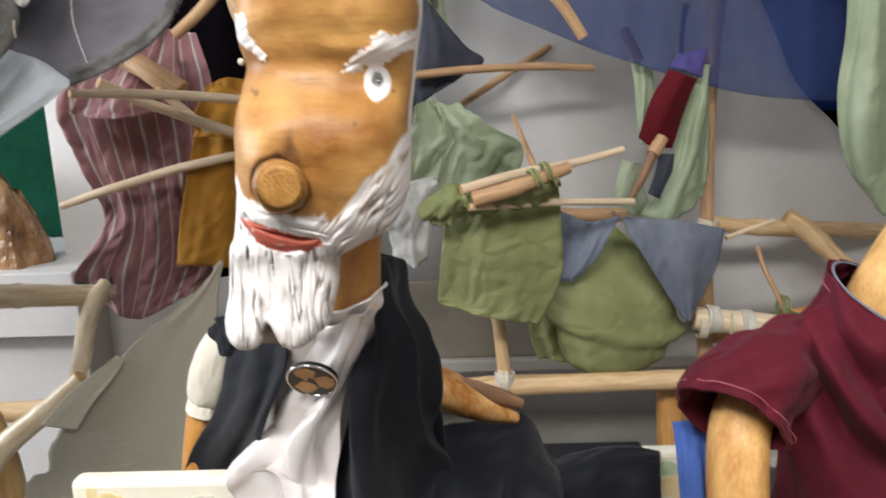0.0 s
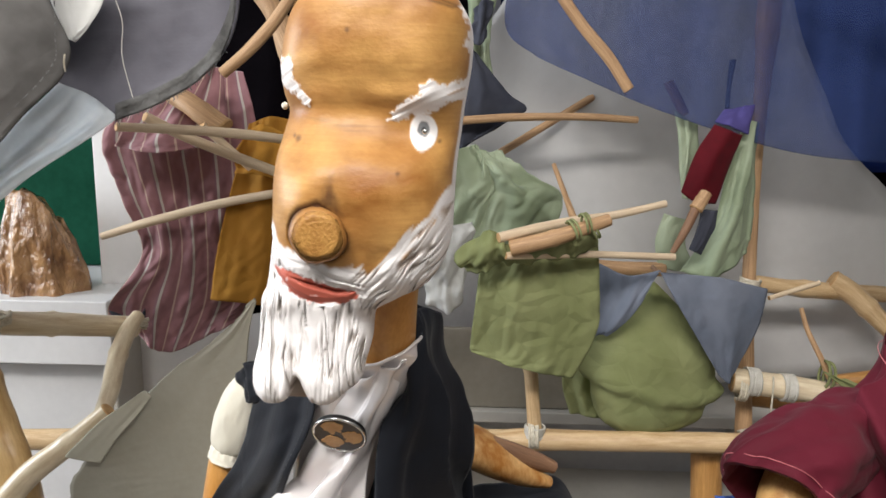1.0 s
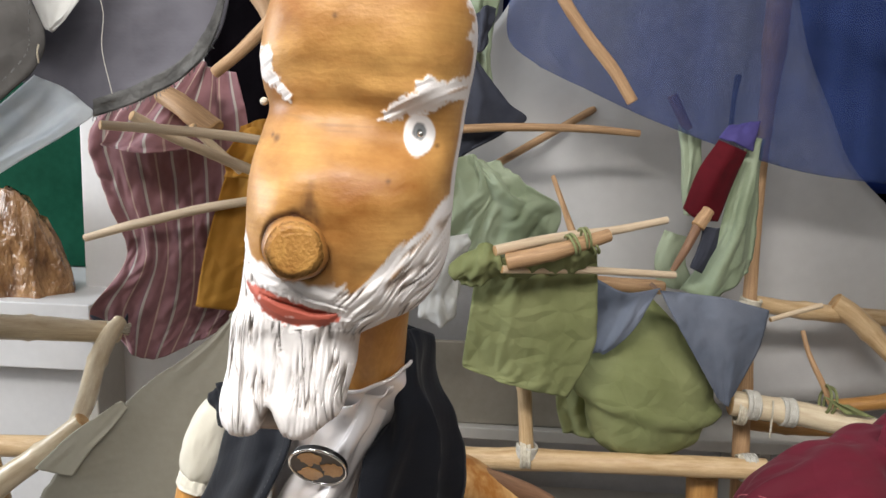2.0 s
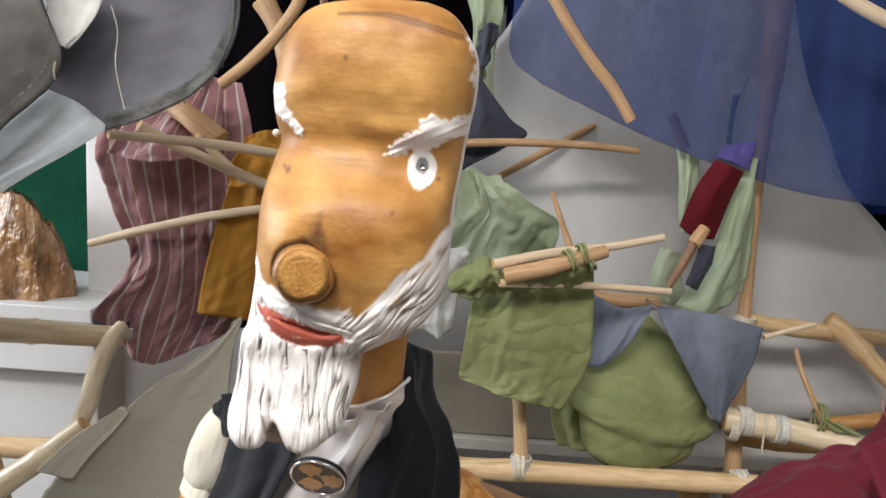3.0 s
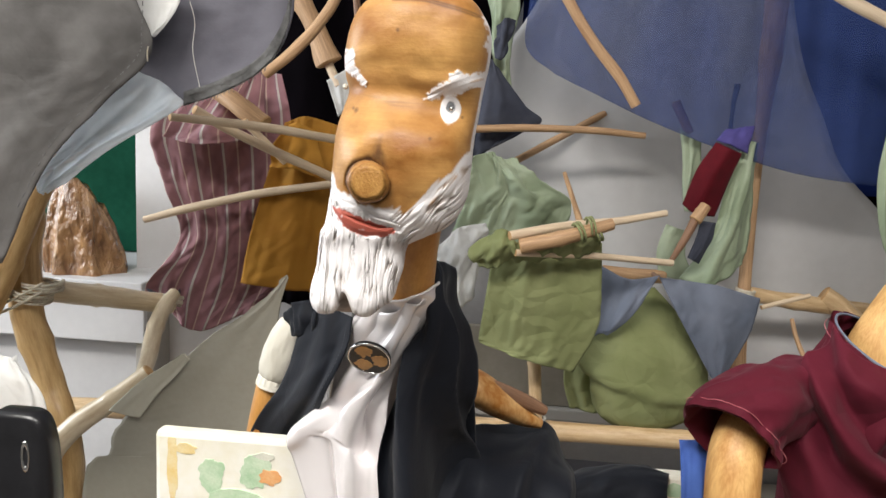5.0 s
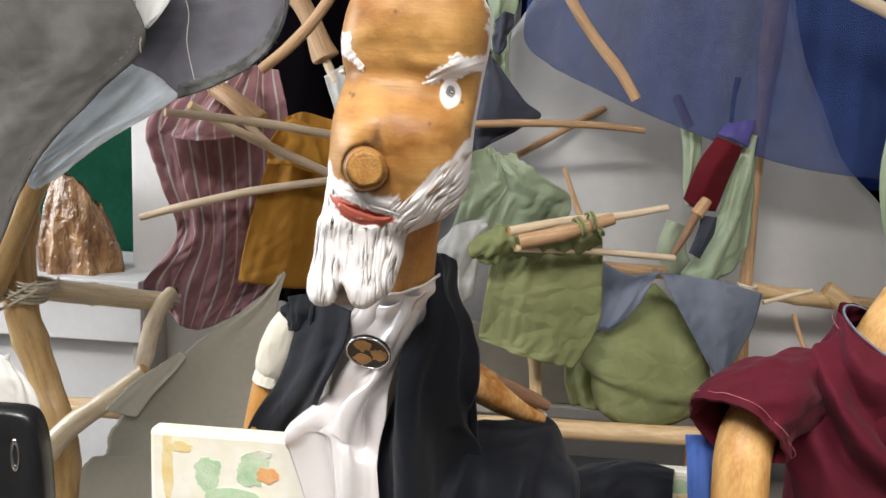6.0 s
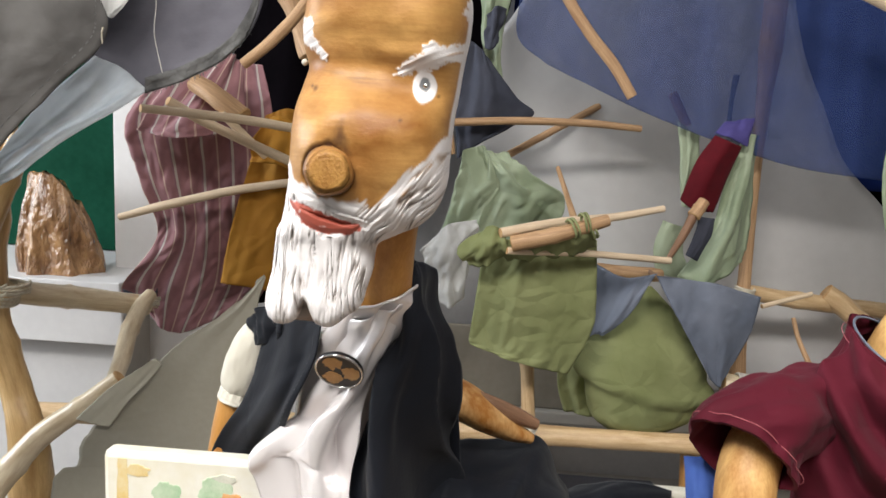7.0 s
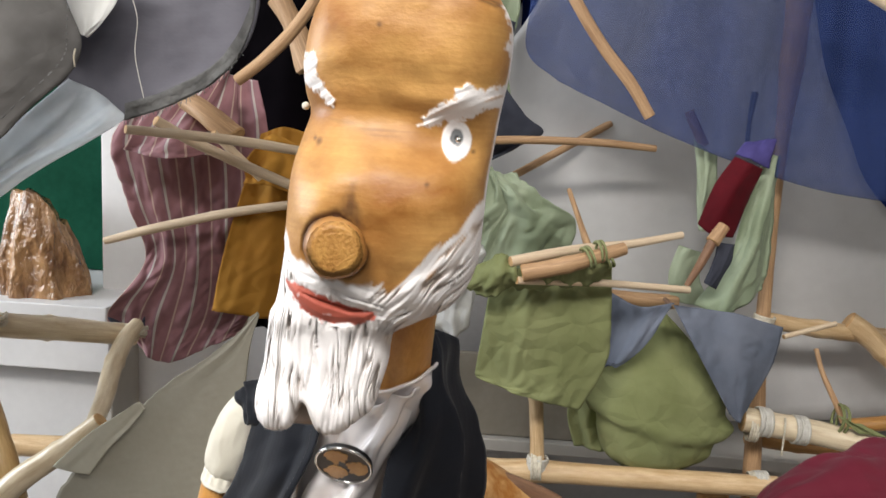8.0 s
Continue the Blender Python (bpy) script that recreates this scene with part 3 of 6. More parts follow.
    side = [(-0.012, 0.345, 1.347), (-0.007, 0.345, 1.344), (-0.004, 0.345, 1.325), (-0.010, 0.345, 1.322), (-0.012, 0.345, 1.327), (-0.010, 0.345, 1.333), (-0.014, 0.345, 1.342)]
    lips = [(-0.0910, 0.345, 1.2365), (-0.0860, 0.345, 1.2360), (-0.0790, 0.345, 1.2340), (-0.0680, 0.345, 1.2295), (-0.0580, 0.345, 1.2275), (-0.0540, 0.345, 1.2280), (-0.0550, 0.345, 1.2250), (-0.0580, 0.345, 1.2220), (-0.0680, 0.345, 1.2210), (-0.0750, 0.345, 1.2220), (-0.0820, 0.345, 1.2250), (-0.0860, 0.345, 1.2290), (-0.0890, 0.345, 1.2330)]
    seen = (ey < 0.35) * np.ones_like(x)
    # hair runs down the chin, along the lip and aslant over the cheek
    chin_h, chin_c = strands_along(x - 0.06 * (z - 1.2), z, 1.3)
    lip_h, lip_c = strands_along(z + 0.3 * (x + 0.07), x, 11.3)
    cheek_h, cheek_c = strands_along(0.80 * x - 0.60 * z, 0.60 * x + 0.80 * z, 21.3)
    on_cheek = ramp(x + 0.25 * (z - 1.22), -0.057, -0.047)
    on_lip = ramp(z + 0.42 * (x + 0.075), 1.2315, 1.2355) * (1 - on_cheek)
    on_chin = 1 - on_cheek - on_lip
    strands = chin_h * on_chin + lip_h * on_lip + cheek_h * on_cheek
    cuts = chin_c * on_chin + lip_c * on_lip * 0.55 + cheek_c * on_cheek
    d_beard = away(beard, x, z)
    streak = noise_field((0.80 * x - 0.60 * z) * 420, (0.60 * x + 0.80 * z) * 40, 2.6) * on_cheek + noise_field(x * 300, z * 160, 1.0) * (1 - on_cheek)
    chalk = np.clip(0.5 - (d_beard + 0.0062 * streak * (0.35 + 0.65 * on_cheek)) / 0.0014, 0, 1)
    in_beard = np.clip(-d_beard / 0.003, 0, 1) * np.clip(away(lips, x, z) / 0.0015 + 0.4, 0, 1)
    y -= strands * 0.0017 * in_beard * (0.3 + 0.7 * seen)
    bare = np.clip((d_beard + 0.011) / 0.011, 0, 1) * on_cheek * np.clip(cuts * 1.5, 0, 0.85)
    chalk = np.clip(chalk - bare, 0, 1)
    brushed = noise_field((0.45 * x - 0.89 * z) * 620, (0.89 * x + 0.45 * z) * 60, 8.2)
    dabs = np.zeros_like(x)
    for poly, jag, amount in ((brow, 0.0017, 0.97), (edge, 0.0012, 0.97), (side, 0.0018, 0.9)):
        dabs = np.maximum(dabs, rough_mask(away(poly, x, z), x, z, 0.0009, jag, 380, 420, 4.0 + jag * 1000) * amount)
    chalk = np.maximum(chalk, np.clip(dabs - np.clip(brushed * 3 - 0.9, 0, 0.6), 0, 1))
    # thick paint stands proud of the wood
    y -= dabs * (0.0005 + 0.0009 * brushed) * seen
    eye = np.array((-0.0283, 0.345, 1.2915))
    below = np.clip((eye[2] - z) / 0.0076, 0, 1)
    ex_, ez_ = (x - eye[0]) / (0.0057 * (1 - 0.3 * below ** 2)), (z - eye[2]) / 0.0076
    rad = (np.abs(ex_) ** 2.3 + np.abs(ez_) ** 2.3) ** (1 / 2.3) + 0.06 * noise_field(x * 260, z * 260, 5.5)
    ball = np.clip((1 - rad) * 9, 0, 1)
    chalk = np.maximum(chalk, ball)
    y -= ball * 0.0004
    px_, pz_ = (x - eye[0] - 0.0002) / 0.0024, (z - eye[2] - 0.0012) / 0.0031
    ir = np.hypot(px_, pz_) + 0.2 * noise_field(x * 500, z * 500, 3.5)
    iris = np.clip((1 - ir) * 6, 0, 1)
    pupil = np.clip(1 - np.abs(ir - 0.92) / 0.25, 0, 1) * 0.7 * np.clip(0.6 - px_ * 0.5 + pz_ * 0.4, 0, 1) + np.clip((0.5 - np.hypot(px_ + 0.05, pz_ + 0.1)) * 6, 0, 0.8)
    lip = rough_mask(away(lips, x, z), x, z, 0.0009, 0.0016, 300, 300, 9.0) * (1 - np.clip(noise_field(x * 420, z * 300, 6.1) * 2.4 - 1.15, 0, 0.6))
    mouth_line = [(-0.0840, 0.345, 1.2330), (-0.0750, 0.345, 1.2310), (-0.0640, 0.345, 1.2280), (-0.0560, 0.345, 1.2270), (-0.0640, 0.345, 1.2260), (-0.0750, 0.345, 1.2290)]
    slit = np.clip(0.3 - away(mouth_line, x, z) / 0.0012, 0, 1)
    y += slit * 0.0026 * seen - np.clip(-away(lips, x, z) / 0.003, 0, 1) * 0.0013 * seen
    # cuts between the strands get a darker colour than the chalk
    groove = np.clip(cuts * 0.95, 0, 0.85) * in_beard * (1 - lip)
    wob = noise_field(x * 120, z * 120, 3.3)
    bark = [(-0.0812, 0, 1.249), (-0.0808, 0, 1.254), (-0.0785, 0, 1.258), (-0.0745, 0, 1.2615), (-0.068, 0, 1.2643), (-0.0635, 0, 1.2615), (-0.0605, 0, 1.256), (-0.0575, 0, 1.251), (-0.059, 0, 1.244), (-0.064, 0, 1.2405), (-0.073, 0, 1.2405), (-0.079, 0, 1.244)]
    rim = away(bark, x, z) + wob * 0.0009
    upper = ramp(z + 0.25 * (x + 0.068), 1.2455, 1.2585)
    knot = np.clip(1.35 - np.abs(rim) / (0.0010 + 0.0012 * upper), 0, 1) * (0.6 + 0.4 * upper)
    stem = [(-0.0685, 0.345, 1.2645), (-0.0655, 0.345, 1.2685), (-0.0622, 0.345, 1.2752), (-0.0610, 0.345, 1.2670), (-0.0585, 0.345, 1.2590), (-0.0615, 0.345, 1.2615)]
    knot = np.maximum(knot, rough_mask(away(stem, x, z), x, z, 0.0036, 0.0014, 260, 200, 2.0) * 0.8)
    y += np.clip(1 - np.abs(rim) / 0.0016, 0, 1) * 0.0014 * seen
    for p, r in (((-0.079, 0.345, 1.289), 0.0016), ((-0.081, 0.345, 1.290), 0.001), ((-0.037, 0.345, 1.276), 0.001), ((-0.057, 0.345, 1.331), 0.0012), ((-0.022, 0.345, 1.288), 0.001)):
        knot = np.maximum(knot, np.clip(1.3 - np.hypot(x - p[0], z - p[2]) / r, 0, 1) * 0.75)
    crack = [(-0.061, 0.345, 1.347), (-0.043, 0.345, 1.348), (-0.015, 0.345, 1.342), (-0.017, 0.345, 1.341), (-0.044, 0.345, 1.347)]
    knot = np.maximum(knot, np.clip(1 - np.abs(away(crack, x, z)) / 0.0011, 0, 1) * 0.75)
    furrow = [(-0.076, 0.345, 1.298), (-0.058, 0.345, 1.295), (-0.040, 0.345, 1.293), (-0.058, 0.345, 1.292)]
    grain = noise_field(x * 55, z * 900, 7.4)
    knot = np.maximum(knot, np.clip(-away(furrow, x, z) / 0.003 + 0.5, 0, 1) * np.clip(grain * 1.6 + 0.12, 0, 0.5))
    y -= 0.0026 * front * (noise_field(x * 38, z * 38, 6.3) + 0.3 * noise_field(x * 110, z * 110, 2.3))
    hair = np.clip((ey + 0.42) * 9, 0, 1) * np.ones_like(x) * (zl > 1.221)
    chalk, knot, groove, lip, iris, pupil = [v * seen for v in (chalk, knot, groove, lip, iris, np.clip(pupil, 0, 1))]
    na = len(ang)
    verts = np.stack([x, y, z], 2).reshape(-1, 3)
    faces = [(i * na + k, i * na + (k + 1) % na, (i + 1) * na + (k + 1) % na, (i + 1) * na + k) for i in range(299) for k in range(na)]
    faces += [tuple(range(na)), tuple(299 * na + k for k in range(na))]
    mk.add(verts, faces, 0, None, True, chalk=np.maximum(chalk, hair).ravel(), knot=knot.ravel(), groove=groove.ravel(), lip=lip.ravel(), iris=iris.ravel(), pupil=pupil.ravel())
    # the nose: a sawn branch stump
    a, b = Vector((-0.0705, 0.352, 1.2525)), Vector((-0.0678, 0.3290, 1.2520))
    d = (b - a).normalized()
    u = d.orthogonal().normalized()
    w = d.cross(u)
    rings = []
    for f, r in ((0, 0.0128), (0.45, 0.0125), (0.7, 0.0121), (0.85, 0.0116), (0.95, 0.0109), (1.0, 0.0100)):
        rings.append([a + (b - a) * f + (u * math.cos(q) + w * math.sin(q)) * r * (1 + 0.07 * fuzz(math.cos(q) * 1.4, math.sin(q) * 1.4, 2.0)) for q in np.linspace(0, 2 * math.pi, 48, False)])
    loft(mk, rings, 0, False, knot=np.repeat((1.0, 1.0, 1.0, 0.8, 0.35, 0.1), 48))
    disc = [[a + (b - a) * (1.0 + 0.02 * (1 - f)) + (u * math.cos(q) + w * math.sin(q)) * 0.0100 * f * (1 + 0.07 * fuzz(math.cos(q) * 1.4, math.sin(q) * 1.4, 2.0)) for q in np.linspace(0, 2 * math.pi, 48, False)] for f in (1.0, 0.7, 0.4, 0.1)]
    loft(mk, disc, 1)
    # pearl pin at the far temple
    bm = bmesh.new()
    bmesh.ops.create_uvsphere(bm, u_segments=14, v_segments=10, radius=0.0016)
    mk.add([v.co + Vector((-0.090, 0.372, 1.302)) for v in bm.verts], [tuple(v.index for v in f.verts) for f in bm.faces], 5)
    bm.free()
    # small shiny nail in the eye
    bm = bmesh.new()
    bmesh.ops.create_uvsphere(bm, u_segments=12, v_segments=8, radius=0.0011)
    mk.add([v.co + Vector((-0.0272, 0.3455, 1.2922)) for v in bm.verts], [tuple(v.index for v in f.verts) for f in bm.faces], 7)
    bm.free()


def build_body(whole):
    mk = Maker()
    rng = np.linspace(0, 2 * math.pi, 96, False)
    tube(mk, [(-0.049, 0.400, 1.235), (-0.053, 0.412, 1.205), (-0.055, 0.428, 1.170)], (0.0172, 0.0165, 0.0158), 40, 24, 0.03, 2, 3.0)
    # satin shirt
    prof = spline([(*(-0.056, 0.426, 1.176), 0.0205, 0.0225), (*(-0.057, 0.430, 1.169), 0.0225, 0.022), (*(-0.062, 0.442, 1.153), 0.029, 0.024), (*(-0.071, 0.458, 1.132), 0.036, 0.028), (*(-0.080, 0.465, 1.105), 0.034, 0.026), (*(-0.086, 0.475, 1.067), 0.034, 0.03), (*(-0.093, 0.480, 1.024), 0.04, 0.035), (*(-0.105, 0.470, 0.979), 0.055, 0.05), (*(-0.107, 0.470, 0.933), 0.06, 0.055)], 90)
    rings = []
    for i, (cx, cy, cz, w, dd) in enumerate(prof):
        f = i / 89
        ring = []
        for q in rng:
            fold = 1 + (0.07 + 0.10 * f) * fuzz(math.cos(q) * (2.0 + 2 * f), math.sin(q) * 2.4, 5 + f * 1.3) + 0.05 * fuzz(q * 2.2, f * 12 - q * 1.5, 2.0) * (1 - f)
            tilt = 0.007 * math.cos(q - 0.3) * max(0, 1 - f * 5)
            ring.append((cx + w * fold * math.cos(q), cy + dd * fold * math.sin(q), cz + tilt))
        rings.append(ring)
    loft(mk, rings, 3, False)
    for off, rad in ((0.0, 0.0011),):
        band = [(prof[0][0] + (0.0208 + off * 0.5) * math.cos(q), prof[0][1] + (0.0228 + off * 0.5) * math.sin(q), prof[0][2] - off + 0.007 * math.cos(q - 0.3) + 0.0015 * fuzz(q * 2, off * 90, 1)) for q in np.linspace(0, 2 * math.pi, 40)]
        tube(mk, band, rad, 8, 60, 0.1, 3, off, end=None)
    # satin shirt front that falls over the board
    cloth(mk, [[(-0.081, 0.444, 1.154), (-0.063, 0.408, 1.164), (-0.049, 0.404, 1.171), (-0.040, 0.418, 1.177)], [(-0.097, 0.452, 1.132), (-0.074, 0.422, 1.139), (-0.060, 0.412, 1.147), (-0.049, 0.420, 1.152)], [(-0.106, 0.454, 1.106), (-0.087, 0.428, 1.113), (-0.073, 0.422, 1.116), (-0.060, 0.428, 1.118)], [(-0.109, 0.454, 1.084), (-0.094, 0.430, 1.091), (-0.080, 0.418, 1.094), (-0.068, 0.426, 1.090)], [(-0.130, 0.427, 1.070), (-0.108, 0.423, 1.075), (-0.087, 0.420, 1.068), (-0.070, 0.421, 1.063)], [(-0.128, 0.427, 1.055), (-0.103, 0.419, 1.063), (-0.086, 0.414, 1.049), (-0.069, 0.416, 1.044)], [(-0.111, 0.425, 1.003), (-0.090, 0.416, 1.012), (-0.077, 0.415, 0.971), (-0.058, 0.415, 0.973)]],
          70, 110, 0.0045, 3.0, 1.4, 0.0003, 0.001, 3, 5.2, bias=lambda u, v: 0.0075 * math.sin(u * 12 + v * 6 + 2.5 * fuzz(u * 2, v * 3, 1)) * min(1, max(0, v - 0.2) * 3) * min(1, 0.25 + u * 4) + 0.0011 * math.sin(v * 48 - u * 10) * max(0, 1 - v * 5))
    # cloak, both fronts
    cloth(mk, [[(-0.041, 0.428, 1.184), (-0.039, 0.436, 1.192), (-0.035, 0.448, 1.192), (-0.032, 0.465, 1.180)], [(-0.047, 0.424, 1.157), (-0.039, 0.418, 1.168), (-0.030, 0.430, 1.168), (-0.021, 0.465, 1.146)], [(-0.054, 0.424, 1.140), (-0.040, 0.414, 1.145), (-0.026, 0.430, 1.142), (-0.014, 0.470, 1.119)], [(-0.065, 0.426, 1.114), (-0.047, 0.412, 1.117), (-0.029, 0.430, 1.113), (-0.009, 0.470, 1.090)], [(-0.073, 0.424, 1.084), (-0.051, 0.408, 1.088), (-0.031, 0.430, 1.085), (-0.008, 0.485, 1.062)], [(-0.075, 0.420, 1.054), (-0.051, 0.404, 1.056), (-0.028, 0.435, 1.051), (-0.000, 0.495, 1.027)], [(-0.071, 0.412, 0.965), (-0.044, 0.398, 0.977), (-0.016, 0.430, 0.960), (0.011, 0.470, 0.937)]],
          70, 90, 0.0045, 2.6, 0.9, 0.0005, 0.0016, 4, 7.9, bias=lambda u, v: 0.013 * (abs(math.sin(u * 7.0 - v * 3.2 + 1.6 * fuzz(u * 1.5, v * 2, 3))) - 0.55) * min(1, 0.25 + v * 1.5) + 0.004 * max(0, 1 - u * 9) + 0.003 * math.sin(v * 26 + u * 5) * max(0, 1 - v * 4))
    stitches(mk, 0.09, 0.02, 0.55, 44, 0.00022, 9, side=1.0)
    stitches(mk, 0.09, 0.02, 0.55, 44, 0.00022, 9, side=-1.0)
    cloth(mk, [[(-0.136, 0.462, 1.150), (-0.115, 0.445, 1.156), (-0.092, 0.432, 1.153)], [(-0.136, 0.456, 1.128), (-0.112, 0.432, 1.133), (-0.094, 0.424, 1.132)], [(-0.148, 0.462, 1.092), (-0.124, 0.436, 1.098), (-0.109, 0.426, 1.099)], [(-0.175, 0.478, 1.050), (-0.149, 0.468, 1.053), (-0.121, 0.449, 1.065)], [(-0.185, 0.485, 1.000), (-0.160, 0.482, 0.999), (-0.130, 0.475, 1.010)], [(-0.186, 0.490, 0.912), (-0.160, 0.488, 0.916), (-0.130, 0.485, 0.921)]], 46, 70, 0.003, 2, 0.9, 0.0005, 0.0016, 4, 3.7)
    stitches(mk, 0.9, 0.1, 0.7, 36, 0.00022, 9, side=1.0)
    stitches(mk, 0.9, 0.1, 0.7, 36, 0.00022, 9, side=-1.0)
    cloth(mk, [[(-0.151, 0.470, 1.143), (-0.139, 0.462, 1.153), (-0.124, 0.452, 1.159)], [(-0.146, 0.466, 1.136), (-0.133, 0.455, 1.140), (-0.121, 0.446, 1.146)], [(-0.142, 0.466, 1.130), (-0.131, 0.455, 1.133), (-0.119, 0.447, 1.138)]], 20, 16, 0.004, 3, 1, 0.001, 0.002, 4, 1.3)
    cloth(mk, [[(-0.070, 0.460, 1.188), (-0.053, 0.462, 1.193), (-0.034, 0.455, 1.187)], [(-0.076, 0.480, 1.151), (-0.054, 0.490, 1.150), (-0.026, 0.480, 1.150)], [(-0.080, 0.500, 1.084), (-0.051, 0.510, 1.083), (-0.011, 0.480, 1.097)], [(-0.078, 0.510, 0.988), (-0.047, 0.520, 0.986), (-0.004, 0.480, 1.010)]], 20, 30, 0.003, 3, 1, 0.001, 0.0016, 4, 9.1)
    # dark cloth over the lap
    cloth(mk, [[(-0.053, 0.490, 1.046), (-0.028, 0.515, 1.048), (0.003, 0.530, 1.049), (0.032, 0.540, 1.049), (0.057, 0.540, 1.038), (0.068, 0.530, 1.016)], [(-0.049, 0.452, 1.045), (-0.024, 0.470, 1.048), (0.004, 0.485, 1.049), (0.031, 0.492, 1.048), (0.053, 0.495, 1.038), (0.067, 0.495, 1.014)], [(-0.045, 0.430, 1.027), (-0.021, 0.440, 1.029), (0.006, 0.445, 1.033), (0.031, 0.450, 1.033), (0.052, 0.455, 1.024), (0.066, 0.460, 1.006)], [(-0.041, 0.420, 0.963), (-0.016, 0.430, 0.960), (0.011, 0.430, 0.962), (0.036, 0.435, 0.962), (0.055, 0.440, 0.961), (0.070, 0.450, 0.956)]], 70, 60, 0.006, 3.5, 0.8, 0.0005, 0.0016, 4, 8.3, bias=lambda u, v: 0.007 * (abs(math.sin(u * 9 + v * 3 + 1.5 * fuzz(u * 2, v, 6))) - 0.5) * min(1, v * 2))
    # sleeve, arm, hand
    prof = spline([(-0.137, 0.474, 1.141, 0.007), (-0.145, 0.477, 1.130, 0.0118), (-0.152, 0.480, 1.115, 0.0145), (-0.157, 0.483, 1.099, 0.0143), (-0.1595, 0.485, 1.0905, 0.0124), (-0.1605, 0.485, 1.087, 0.0130), (-0.1615, 0.485, 1.082, 0.0136)], 60)
    d = np.gradient(prof[:, :3], axis=0)
    rings = []
    for i, row in enumerate(prof):
        f = i / 59
        ax = Vector(d[i]).normalized()
        side = ax.cross(Vector((0, -1, 0))).normalized()
        out = side.cross(ax)
        gather = 0.035 * max(0.0, 1 - abs(f - 0.80) / 0.2)
        rings.append([Vector(row[:3]) + (side * math.cos(q) + out * math.sin(q)) * row[3] * (1 + gather * math.sin(17 * q + 2 * fuzz(q, 1, 2)) + 0.07 * fuzz(math.cos(q) * 2, math.sin(q) * 2, f * 4) + 0.05 * abs(fuzz(math.cos(q) * 3 + f, math.sin(q) * 3, f * 9))) for q in rng])
    rings.append([Vector(prof[-1][:3]) + (v - Vector(prof[-1][:3])) * 0.86 for v in rings[-1]])
    loft(mk, rings, 5)
    tube(mk, [(-0.163, 0.487, 1.084), (-0.168, 0.487, 1.059), (-0.175, 0.487, 1.009)], (0.0118, 0.0118, 0.0125), 24, 16, 0.04, 2, 6.0)
    tube(mk, [(-0.029, 0.495, 1.095), (-0.010, 0.502, 1.086), (0.008, 0.508, 1.074), (0.026, 0.514, 1.063), (0.042, 0.518, 1.056)], (0.0165, 0.0172, 0.0152, 0.0105, 0.005), 24, 30, 0.07, 10, 7.0, 0.8, end=10)
    tube(mk, [(0.000, 0.503, 1.089), (0.018, 0.508, 1.081), (0.034, 0.514, 1.073), (0.045, 0.518, 1.067)], (0.006, 0.0062, 0.0055, 0.004), 16, 20, 0.08, 11, 8.0, end=11)
    # brooch
    turn = look((-0.077, 0.414, 1.133), Vector((-0.077, 0.414, 1.133)) + Vector((-0.10, -1, -0.62)), -8) @ Matrix.Rotation(math.pi, 4, "Y")
    place = lambda p: turn @ Vector(p)  # noqa: E731

    def disc(points, h, slot):
        low = [place((x, y, 0.0)) for x, y in points]
        high = [place((x * 0.985, y * 0.985, -h)) for x, y in points]
        k = len(points)
        mk.add(low + high, [tuple(range(k)), tuple(k + i for i in range(k))] + [(i, (i + 1) % k, k + (i + 1) % k, k + i) for i in range(k)], slot, None, False)

    disc([(0.0138 * math.cos(q), 0.0138 * math.sin(q)) for q in rng], -0.003, 6)
    rim = [place((0.0139 * math.cos(q), 0.0139 * math.sin(q), 0.003)) for q in np.linspace(0, 2 * math.pi, 60)]
    tube(mk, rim, 0.0007, 8, 90, 0.0, 7, 0, end=None)
    for k in range(3):
        mid = math.radians(90 + 15 + 120 * k)
        blob = []
        for q in np.linspace(0, 2 * math.pi, 40, False):
            r = 0.0049 * (1 + 0.5 * fuzz(math.cos(q) * 2.2 + k * 3, math.sin(q) * 2.2, k * 2))
            bx, by = 0.0074 * math.cos(mid) + r * 1.15 * math.cos(q), 0.0074 * math.sin(mid) + r * math.sin(q)
            s = min(1.0, 0.0122 / max(1e-6, math.hypot(bx, by)))
            blob.append((bx * s, by * s))
        cxm, cym = np.mean(blob, axis=0)
        high = [place((x, y, 0.0034)) for x, y in blob]
        low = [place((x, y, 0.002)) for x, y in blob]
        n = len(blob)
        mk.add(high + low, [tuple(range(n))] + [(i, (i + 1) % n, n + (i + 1) % n, n + i) for i in range(n)], 8, None, False)
    # the figure's true size, about a point before its face
    c = Vector((0.0027, -0.0731, 1.2882))
    for k, v in enumerate(mk.verts):
        mk.verts[k] = tuple(c + (Vector(v) - c) * 1.049)
    for f, (slot, smooth) in zip(mk.faces, mk.slots):
        whole.faces.append(tuple(i + len(whole.verts) for i in f))
        whole.slots.append((slot, smooth))
    whole.verts += mk.verts
    whole.uv += mk.uv


GREYT = mat("grey_thread", (0.03, 0.03, 0.034), (0.06, 0.06, 0.066), 0.7, 200)
HANDW = mat("worn_varnished_limewood", (0.4, 0.16, 0.03), (0.78, 0.5, 0.22), 0.42, 34, (2, 2, 1), 0.2, 160, coat=0.15, contrast=(0.4, 0.66))
TAN = mat("tan_enamel", (0.4, 0.2, 0.06), (0.55, 0.3, 0.1), 0.35, 80)
NOSEW = mat("sawn_nose_wood", (0.3, 0.13, 0.025), (0.5, 0.27, 0.07), 0.5, 90, bump=0.4)
mk = Maker()
build_head(mk)
build_body(mk)
